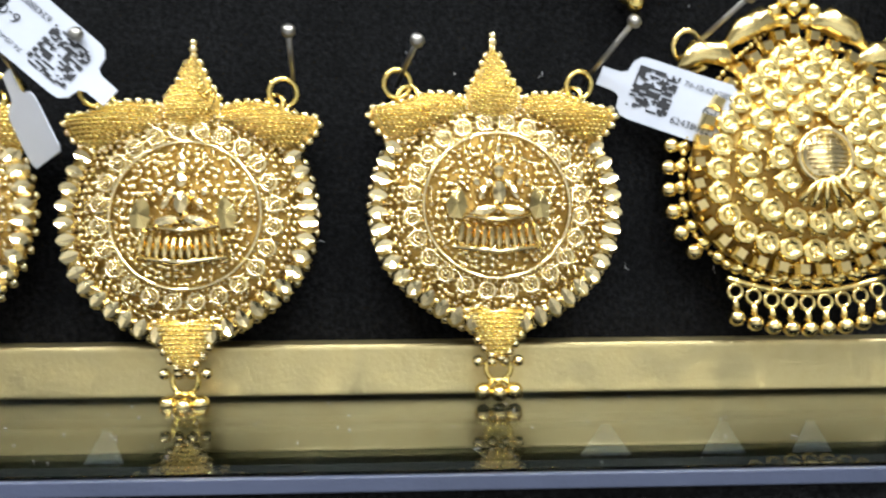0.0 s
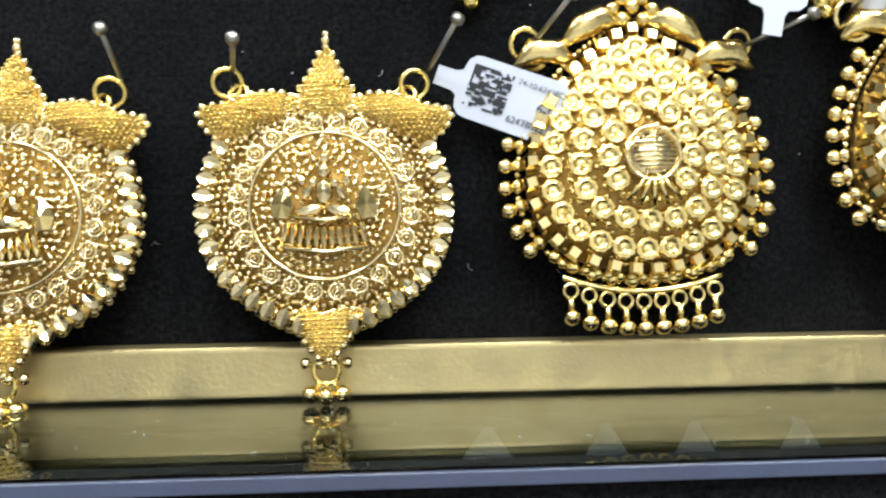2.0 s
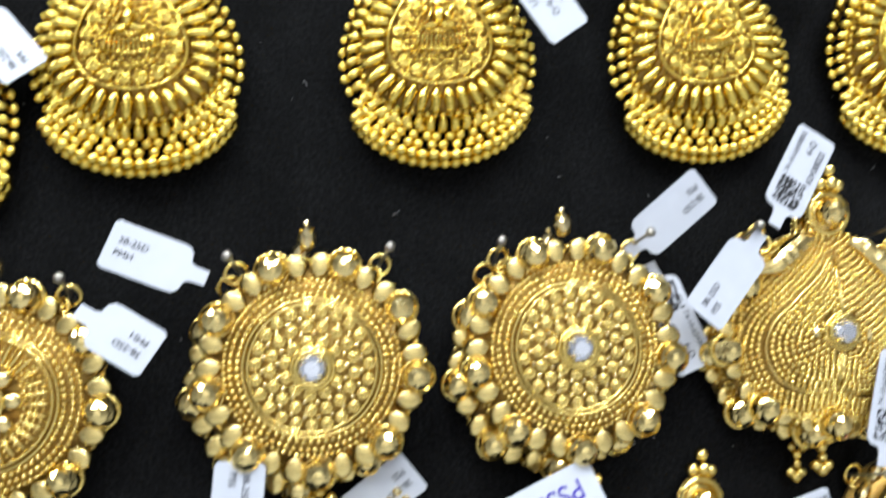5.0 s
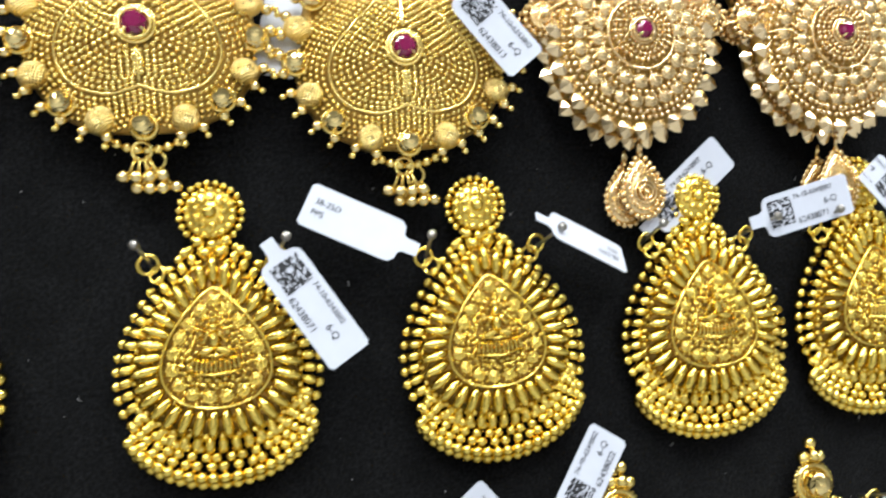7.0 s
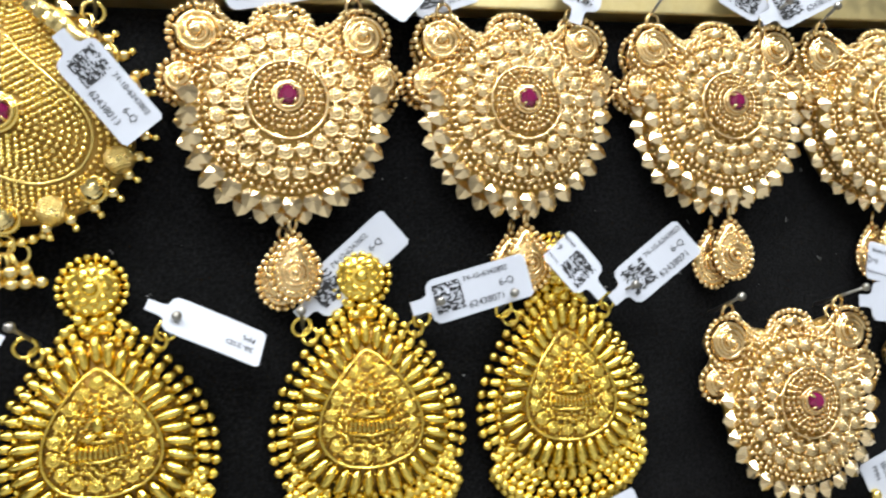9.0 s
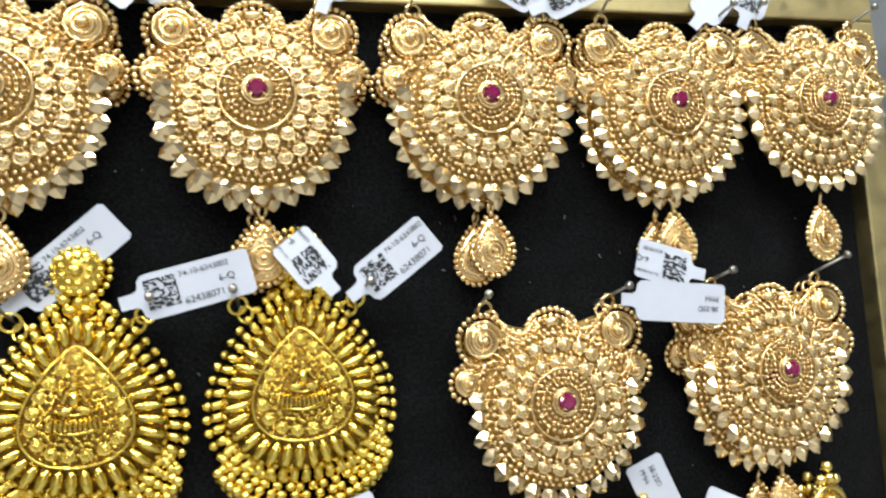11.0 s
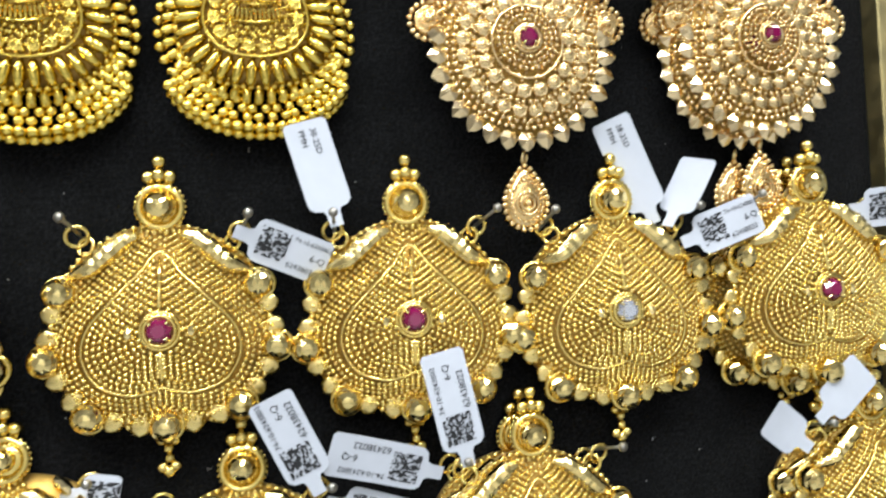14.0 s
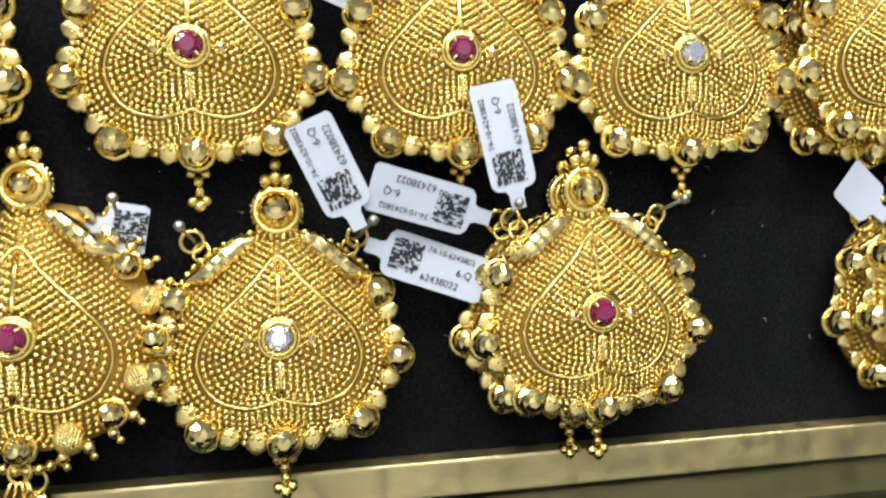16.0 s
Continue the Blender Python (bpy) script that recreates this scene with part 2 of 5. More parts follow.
def rosette(R, material):
    """A small milled disc with a bead in its middle."""
    mb = Mesh()
    mb.ring(0, 0, 0, R * 0.78, R * 0.22, 12, 5)
    mb.ring(0, 0, 0.15, R * 0.42, R * 0.13, 9, 4)
    mb.ball(0, 0, 0.15, R * 0.27, 6, 4)
    for i in range(10):
        a = 2 * math.pi * i / 10
        mb.ball(R * math.cos(a), R * math.sin(a), -0.1, R * 0.16, 5, 3)
    return mb.data("rosette", material)


def turned(profile, lobes, material, name="rosette"):
    """A small turned disc: rows of radius, height and scallop depth, from its edge to its middle."""
    mb = Mesh()
    n = lobes * 2
    vs, fs = [], []
    for R, h, dip in profile:
        vs += [(R * (1 - dip * (i % 2)) * math.cos(2 * math.pi * i / n), R * (1 - dip * (i % 2)) * math.sin(2 * math.pi * i / n), h - dip * (i % 2) * R) for i in range(n)]
    vs.append((0, 0, profile[-1][1] + profile[-1][0] * 0.5))
    for k in range(len(profile) - 1):
        for i in range(n):
            j = (i + 1) % n
            fs.append((k * n + i, k * n + j, (k + 1) * n + j, (k + 1) * n + i))
    e = (len(profile) - 1) * n
    fs += [(e + i, e + (i + 1) % n, len(vs) - 1) for i in range(n)]
    mb.add(vs, fs)
    return mb.data(name, material)


def cup(R, material):
    """A milled ring round a small bright-cut hollow."""
    return turned([(R * 1.02, -0.5, 0.1), (R * 0.98, 0.15, 0.14), (R * 0.8, 0.35, 0.05), (R * 0.7, 0.0, 0.0), (R * 0.62, 0.35, 0.0), (R * 0.5, 0.3, 0.0), (R * 0.42, -0.35, 0.0), (R * 0.1, -0.15, 0.0)], 9, material)


def button(R, material):
    """A low dome with a milled edge and a grain on top."""
    return turned([(R * 1.04, -0.6, 0.1), (R * 1.0, 0.0, 0.16), (R * 0.82, 0.18, 0.08), (R * 0.7, -0.25, 0.0), (R * 0.56, 0.2, 0.0), (R * 0.36, 0.42, 0.0), (R * 0.28, 0.3, 0.0), (R * 0.22, 0.6, 0.0), (R * 0.08, 0.75, 0.0)], 8, material)


def leaf_mesh(name, L, W, high, material, smooth=True):
    """A rounded leaf that points along x from its foot, creased along its middle."""
    mb = Mesh()
    half = [(0.0, 0.0), (0.18, 0.30), (0.45, 0.50), (0.75, 0.44), (0.93, 0.20), (1.0, 0.0)]
    ring = half + [(u, -v) for u, v in reversed(half[1:-1])]
    n = len(ring)
    vs = [(u * L, v * W, 0.0) for u, v in ring] + [(L * (0.1 + 0.8 * u), v * W * 0.6, high * (0.75 + 0.25 * abs(v) * 2)) for u, v in ring]
    vs += [(0.5 * L, 0, high * 0.55), (0.5 * L, 0, -0.5)]
    fs = []
    for i in range(n):
        k = (i + 1) % n
        fs += [(i, k, n + k, n + i), (n + i, n + k, 2 * n), (k, i, 2 * n + 1)]
    mb.add(vs, fs)
    return mb.data(name, material, smooth)


def stud_mesh(w, high, material):
    """A square table-cut stud."""
    mb = Mesh()
    vs = []
    for q, h in ((1.0, -0.6), (1.0, high * 0.35), (0.62, high)):
        vs += [(q * w / 2 * a, q * w / 2 * b, h) for a, b in ((-1, -1), (1, -1), (1, 1), (-1, 1))]
    fs = [(8, 9, 10, 11)]
    for r in (0, 4):
        fs += [(r + i, r + (i + 1) % 4, r + 4 + (i + 1) % 4, r + 4 + i) for i in range(4)]
    mb.add(vs, fs)
    return mb.data("stud", material, False)


def gem_mesh(r, material):
    """A brilliant cut: table, crown, girdle, pavilion."""
    mb = Mesh()
    n = 8
    vs = [(0.0, 0.0, 0.62 * r)]
    for R, h, off in ((0.55, 0.62, 0.0), (0.82, 0.42, 0.5), (1.0, 0.12, 0.0), (1.0, 0.0, 0.0)):
        vs += [(R * r * math.cos(2 * math.pi * (i + off) / n), R * r * math.sin(2 * math.pi * (i + off) / n), h * r) for i in range(n)]
    vs.append((0, 0, -0.7 * r))
    fs = [(0, 1 + i, 1 + (i + 1) % n) for i in range(n)]
    for q in range(3):
        for i in range(n):
            a, b, c, d = 1 + q * n + i, 1 + q * n + (i + 1) % n, 1 + (q + 1) * n + (i + 1) % n, 1 + (q + 1) * n + i
            fs += [(a, d, c), (a, c, b)]
    fs += [(len(vs) - 1, 1 + 3 * n + (i + 1) % n, 1 + 3 * n + i) for i in range(n)]
    mb.add(vs, fs)
    return mb.data("gem", material, False)


def set_gem(thing, x, z, h, r, gem_mat, gold, label):
    mb = Mesh()
    mb.ring(x, z, h - 0.3, r * 1.18, r * 0.22, 20, 6)
    mb.ring(x, z, h - 0.9, r * 1.45, r * 0.2, 20, 6)
    part("bezel", mb, gold, thing)
    put("gem", gem_mesh(r, gem_mat), thing, x, z, h - 0.1, 0.2, label)
    prong = Mesh()
    prong.tube([(r * 1.12, 0, -0.8), (r * 1.05, 0, 0.25 * r), (r * 0.78, 0, 0.6 * r)], [0.35, 0.32, 0.28], 5)
    d = prong.data("prong", GOLD_BRIGHT)
    for k in range(4):
        put("prong", d, thing, x, z, h, math.pi / 4 + k * math.pi / 2)


def smooth_closed(pts, n):
    """A closed smooth curve of n points through a few corners."""
    k = len(pts)
    out = []
    for i in range(n):
        u = i / n * k
        j, f = int(u), u - int(u)
        p = [pts[(j + q) % k] for q in (-1, 0, 1, 2)]
        out.append(tuple(0.5 * (2 * p[1][c] + (p[2][c] - p[0][c]) * f + (2 * p[0][c] - 5 * p[1][c] + 4 * p[2][c] - p[3][c]) * f * f
                                + (3 * p[1][c] - p[0][c] - 3 * p[2][c] + p[3][c]) * f ** 3) for c in (0, 1)))
    return out


def resample(curve, step, closed=True):
    """Even steps along a curve."""
    pts = [Vector(p) for p in curve] + ([Vector(curve[0])] if closed else [])
    total = sum((b - a).length for a, b in zip(pts, pts[1:]))
    n = max(2, int(total / step))
    gap, out, acc, want = total / n, [], 0.0, 0.0
    for a, b in zip(pts, pts[1:]):
        L = (b - a).length
        while want <= acc + L + 1e-9 and len(out) < n + (0 if closed else 1):
            f = (want - acc) / L if L > 1e-9 else 0
            out.append(tuple(a.lerp(b, f)))
            want += gap
        acc += L
    return out


def scaled(curve, s, cx=0.0, cz=0.0):
    return [(cx + (x - cx) * s, cz + (z - cz) * s) for x, z in curve]


def mirrored(half):
    """A closed outline from its right half, top to bottom."""
    return half + [(-x, z) for x, z in reversed(half) if abs(x) > 0.01]


def inside(outline, x, z):
    hit = False
    for (x0, z0), (x1, z1) in zip(outline, outline[1:] + outline[:1]):
        if (z0 > z) != (z1 > z) and x < x0 + (x1 - x0) * (z - z0) / (z1 - z0):
            hit = not hit
    return hit


def dome(height, base, R, cz=0.0):
    return lambda x, z: base + height * max(0.0, 1 - (x * x + (z - cz) ** 2) / (R * R))


def loops(thing, xs, z, h, gold, R=2.3):
    """Hanging loops, two rings a side."""
    for x in xs:
        mb = Mesh()
        mb.ring(x, z, h, R, 0.5, 18, 6, 0.35, 0.25)
        part("hanging_loop", mb, gold, thing)
        mb = Mesh()
        mb.ring(x - (1.7 if x > 0 else -1.7), z - 2.2, h - 0.4, R * 0.86, 0.5, 18, 6, -0.2, -0.5)
        part("hanging_loop", mb, gold, thing)


def cluster(thing, x, z, h, gold, n=3, r=1.6, hang=5.0):
    """A ring with a few beads hanging from it."""
    mb = Mesh()
    mb.ring(x, z, h, 2.1, 0.45, 16, 6)
    part("drop_ring", mb, gold, thing)
    d = round_ball(r, GOLD_BRIGHT)
    for k in range(n):
        u = k - (n - 1) / 2
        mb = Mesh()
        mb.tube([(x + u * 0.9, z - 1.6, h + 0.2), (x + u * 1.9, z - hang + r * 0.7, h + 0.3)], 0.42, 5)
        part("drop_link", mb, gold, thing)
        put("drop_bead", d, thing, x + u * r * 1.75, z - hang + 0.25 * abs(u), h + 0.5 - 0.4 * abs(u))


def figure(thing, x, z, h, s, gold, plinth):
    """A plain relief of rounded lumps on a ribbed plinth, left without features."""
    mb = Mesh()
    for u, v, a, b, c in ((0, 8.7, 0.5, 0.9, 0.6), (0, 7.1, 0.95, 1.1, 0.9), (0, 4.9, 1.2, 1.5, 1.4), (0, 1.3, 1.6, 2.7, 1.6)):
        mb.lump(x + u * s, z + v * s, h + 0.5, a * s, b * s, c * s)
    for q in (-1, 1):
        mb.lump(x + q * 1.7 * s, z + 2.9 * s, h + 0.5, 0.9 * s, 0.9 * s, 1.0 * s)
        mb.lump(x + q * 2.7 * s, z + 1.4 * s, h + 0.2, 0.7 * s, 1.8 * s, 0.9 * s, q * 0.5)
        mb.lump(x + q * 3.7 * s, z + 3.3 * s, h + 0.2, 0.7 * s, 1.1 * s, 0.8 * s, q * -0.4)
        mb.lump(x + q * 2.4 * s, z - 1.7 * s, h + 0.4, 2.7 * s, 1.1 * s, 1.3 * s, q * -0.2)
    part("relief", mb, gold, thing, "plain polished relief above a ribbed plinth", smooth=False)
    rib = Mesh()
    rib.lump(0, 0, 0, 0.62 * s, 2.7 * s, 0.9 * s, 0, 6, 4)
    rd = rib.data("plinth_rib", plinth, False)
    for k in range(11):
        u = (k - 5) / 5
        put("plinth_rib", rd, thing, x + u * 6.4 * s, z + (-6.2 + 0.8 * u * u) * s, h + 0.2, 0.2 * u)
    for v, w in ((-3.3, 5.6), (-8.6, 7.4)):
        bar = Mesh()
        bar.tube([(x - w * s, z + (v + 0.9) * s, h), (x, z + v * s, h + 0.5), (x + w * s, z + (v + 0.9) * s, h)], 0.5 * s, 6)
        part("plinth_bar", bar, gold, thing)


def base_thing(name, label, group):
    e = new(name)
    return tagged(e, label, "pendant", group)


def bead_line(mb, pts, h_of, r, lift=0.0, seg=6, rings=4):
    for x, z in pts:
        mb.ball(x, z, h_of(x, z) + lift, r, seg, rings)


def strewn(mb, outline, h_of, gap, r, lift=-0.6, cx=0.0, cz=0.0, seed=7):
    """Grains all over the inside of an outline, in no row."""
    rn = random.Random(seed)
    far = max(math.hypot(x - cx, z - cz) for x, z in outline)
    n = int(math.pi * far * far / (gap * gap))
    for i in range(n):
        q, a = far * math.sqrt((i + 0.5) / n), i * 2.39996
        x, z = cx + q * math.cos(a), cz + q * math.sin(a)
        if inside(outline, x, z):
            mb.ball(x, z, h_of(x, z) + lift + rn.uniform(-0.25, 0.25), r * rn.uniform(0.75, 1.15), 5, 3)


# ---- pendant kinds ----
def spade_panel(thing, s, h_of, gold):
    """Rows of fine beads that follow a spade outline, with a mid rib."""
    half = [(0, 17), (4.5, 12.0), (10.5, 6.0), (15.2, 0.5), (16.3, -5.5), (13.2, -11.2), (7.0, -13.6), (2.2, -12.9), (0, -12.2)]
    edge = smooth_closed([(x * s, z * s) for x, z in mirrored(half)], 96)
    field = Mesh()
    step = 1.34 * s
    for k in range(11):
        f = 1 - (k + 0.9) * 0.083
        if f < 0.13:
            break
        for x, z in resample(scaled(edge, f, 0, -1.5 * s), step):
            if abs(x) > 0.55 * s and x * x + z * z > (4.6 * s) ** 2:
                field.ball(x, z, h_of(x, z) + 0.1, 0.655 * s, 7, 5)
    part("bead_field", field, gold, thing, "rows of fine gold beads", kind="stuff")
    rib = Mesh()
    rib.tube([(0, z * s, h_of(0, z * s) + 0.2) for z in (16, 12, 9, 6, 4.6)], [0.3 * s, 0.5 * s, 0.62 * s, 0.7 * s, 0.7 * s], 6)
    rib.tube([(0, z * s, h_of(0, z * s) + 0.1) for z in (-4.4, -7, -9.5, -12)], [0.6 * s, 0.5 * s, 0.45 * s, 0.4 * s], 6)
    part("mid_rib", rib, gold, thing)
    wire = Mesh()
    wire.tube([(x, z, h_of(x, z) + 0.2) for x, z in edge], 0.42 * s, 5, True)
    part("spade_wire", wire, gold, thing)
    return edge


def crown_of(th, z0, ball):
    """A ringed ball with four small beads on top."""
    crown = Mesh()
    crown.ring(0, z0, 3.6, 4.5, 0.95, 24, 6)
    for i in range(28):
        crown.ball(5.2 * math.cos(2 * math.pi * i / 28), z0 + 5.2 * math.sin(2 * math.pi * i / 28), 3.3, 0.62, 6, 4)
    crown.lump(0, z0, 3.0, 4.6, 4.6, 1.0)
    part("crown_ring", crown, GOLD, th)
    put("crown_ball", ball, th, 0, z0, 5.0, 0.2)
    tre = round_ball(1.65, GOLD)
    for x, z in ((-2.2, 6.6), (2.2, 6.6), (0, 7.0), (0, 10.0)):
        put("crown_bead", tre, th, x, z0 + z, 3.6 + (0.9 if z == 7.0 else 0))


def wings_of(th, h_of, dz):
    for q in (-1, 1):
        mb = Mesh()
        path = [(q * 4.2, 20.2), (q * 7.2, 19.4), (q * 10.6, 16.7), (q * 14.4, 13.2), (q * 19.0, 11.4)]
        fine = [tuple(a + (b - a) * f for a, b in zip(path[i], path[i + 1])) for i in range(4) for f in (0.0, 0.2, 0.4, 0.6, 0.8)] + [path[-1]]
        dent = random.Random(17)
        wide = [0.4 + 2.0 * math.sin(math.pi * i / 20) ** 0.7 * dent.uniform(0.92, 1.06) for i in range(21)]
        mb.tube([(x, z + dz, h_of(x, z) + 1.3 + dent.uniform(-0.12, 0.12)) for x, z in fine], wide, 11)
        part("wing_leaf", mb, GOLD_HAMMER, th, "hammered curved leaf", smooth=False)


def spade_pendant(gem_mat, gem_label):
    """Spade-shaped pendant with a rim of cut balls."""
    th = base_thing("spade_pendant", f"gold spade pendant with bead rows, cut balls and {gem_label}", "spade pendants")
    half = [(0, 23.2), (6, 22.7), (12.5, 19.6), (18.6, 14.6), (22.0, 7), (23.4, -3), (22, -10.5), (17.5, -17), (10, -20.5), (0, -21.5)]
    out = smooth_closed(mirrored(half), 72)
    h_of = dome(6.5, 2.6, 25.0, -1.5)
    mb = Mesh()
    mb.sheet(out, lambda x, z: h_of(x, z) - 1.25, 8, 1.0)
    part("back_plate", mb, GOLD_SHADED, th)
    edge = spade_panel(th, 1.0, h_of, GOLD)
    border = Mesh()
    field_edge = scaled(out, 0.92)
    for f in (1.09, 1.17, 1.25, 1.335, 1.42, 1.51, 1.60, 1.70):
        bead_line(border, [p for p in resample(scaled(edge, f, 0, -1.5), 1.32) if inside(field_edge, *p)], h_of, 0.655)
    bead_line(border, resample(scaled(out, 0.985), 1.9), h_of, 0.85)
    bead_line(border, resample(scaled(out, 0.93), 1.35), h_of, 0.6, 0.3)
    part("bead_border", border, GOLD, th, kind="stuff")
    ball, ring = cut_ball(3.4, GOLD_MIRROR), collar(3.3, 0.75, GOLD)
    spots = [(-20.7, 8.8), (-24.2, -5.6), (-15.6, -17.9), (0.3, -20.6), (16.0, -17.4), (24.2, -5.0), (20.6, 9.2)]
    for i, (x, z) in enumerate(spots):
        h = h_of(x, z) + 1.2
        put("rim_collar", ring, th, x, z, h - 0.9)
        put("rim_ball", ball, th, x, z, h + 0.8, 0.4 * i)
    pdata = leaf_mesh("rim_petal", 5.6, 4.8, 0.5, GOLD_LEAF)
    for (x0, z0), (x1, z1) in zip(spots, spots[1:]):
        for f in (0.36, 0.64):
            x, z = x0 + (x1 - x0) * f, z0 + (z1 - z0) * f
            a = math.atan2(z, x)
            put("rim_petal", pdata, th, x - 2.2 * math.cos(a), z - 2.2 * math.sin(a), h_of(x, z) + 0.1, a + (f - 0.5) * 1.2)
    wings_of(th, h_of, 0.6)
    sf = Mesh()
    sf.lump(0, 0, 0, 1.1, 1.7, 1.1, 0, 6, 4)
    sfd = sf.data("facet", GOLD_BRIGHT, False)
    for q in (-1, 1):
        put("side_facet", sfd, th, q * 6.4, -0.3, h_of(6, 0) + 0.3, 0)
    crown_of(th, 27.0, ball)
    loops(th, (-17.4, 16.8), 21.0, 3.0, GOLD)
    for x, z, r in ((-1.5, -24.6, 1.1), (1.5, -24.6, 1.1), (0, -26.3, 1.2), (0.2, -28.4, 1.1), (-1.3, -30.4, 1.3), (1.4, -30.2, 1.3), (0.1, -31.3, 1.45)):
        put("drop_bead", round_ball(r, GOLD), th, x, z, 2.6)
    set_gem(th, 0, 0, h_of(0, 0) + 1.0, 2.75, gem_mat, GOLD, gem_label)
    return th


def lobed_pendant():
    """Broad pendant with a spade panel, mesh lumps and spiked beads."""
    th = base_thing("lobed_pendant", "gold pendant with ruby, mesh lumps and spiked bead rim", "lobed pendants")
    half = [(0, 27.5), (8, 27), (15.5, 23.5), (21, 16), (24, 6), (25, -5), (22, -13), (16, -19), (8, -22), (0, -22.5)]
    out = smooth_closed(mirrored(half), 72)
    h_of = dome(7.5, 2.8, 27.0, 0)
    mb = Mesh()
    mb.sheet(out, lambda x, z: h_of(x, z) - 1.25, 8, 1.0)
    part("back_plate", mb, GOLD_SHADED, th)
    edge = spade_panel(th, 1.06, h_of, GOLD)
    border = Mesh()
    for f in (1.08, 1.16, 1.24, 1.32, 1.40, 1.49, 1.58):
        bead_line(border, [p for p in resample(scaled(edge, f, 0, -1.0), 1.4) if inside(out, *p)], h_of, 0.66)
    part("bead_border", border, GOLD, th, kind="stuff")
    ball, lump = cut_ball(2.7, GOLD_MIRROR), Mesh()
    lump.lump(0, 0, 0, 3.4, 3.1, 2.6, 0, 12, 6)
    ldata = lump.data("mesh_lump", GOLD_MESH)
    b1, b2 = round_ball(1.35, GOLD_BRIGHT), round_ball(0.85, GOLD)
    rimc = collar(2.7, 0.6, GOLD)
    for i in range(13):
        a = math.radians(-90 + (i - 6) * 21.2)
        x, z = 25.0 * math.cos(a), 22.0 * math.sin(a) + 0.5
        h = h_of(x * 0.92, z * 0.92)
        if i % 2 == 0:
            put("rim_ball", ball, th, x, z, h + 1.4, 0.3 * i)
            put("rim_collar", rimc, th, x, z, h + 0.1)
        else:
            put("mesh_lump", ldata, th, x * 0.99, z, h + 0.4, a)
        if i != 6:
            for q in (-0.09, 0.09):
                ca, sa = math.cos(a + q), math.sin(a + q)
                put("spike_bead", b1, th, 28.2 * ca, 25.2 * sa + 0.5, h)
                put("spike_tip", b2, th, 30.2 * ca, 27.2 * sa + 0.5, h - 0.2)
    pm = Mesh()
    pm.lump(0, 0, 0, 1.7, 3.2, 1.7, 0, 6, 4)
    pdata = pm.data("petal", GOLD_PALE, False)
    for q in (-1, 1):
        for x, z, t in ((12, 24.5, 0.75), (16.5, 20.0, 0.6), (20.5, 14.5, 0.5)):
            put("shoulder_petal", pdata, th, q * x, z, h_of(x, z) + 0.8, q * t)
    wings_of(th, h_of, 4.0)
    crown_of(th, 31.0, ball)
    loops(th, (-17.5, 17.5), 24.5, 3.0, GOLD)
    fan = round_ball(1.25, GOLD)
    for k in range(7):
        u = (k - 3) / 3
        put("fan_bead", fan, th, u * 6.5, -24.6 - 1.6 * (1 - u * u), 3.2)
    cluster(th, -1.2, -26.4, 3.8, GOLD, 4, 1.6, 6.0)
    cluster(th, 1.4, -28.4, 2.8, GOLD, 4, 1.6, 6.5)
    set_gem(th, 0, 0, h_of(0, 0) + 1.0, 2.8, RUBY, GOLD, "dark red stone")
    return th


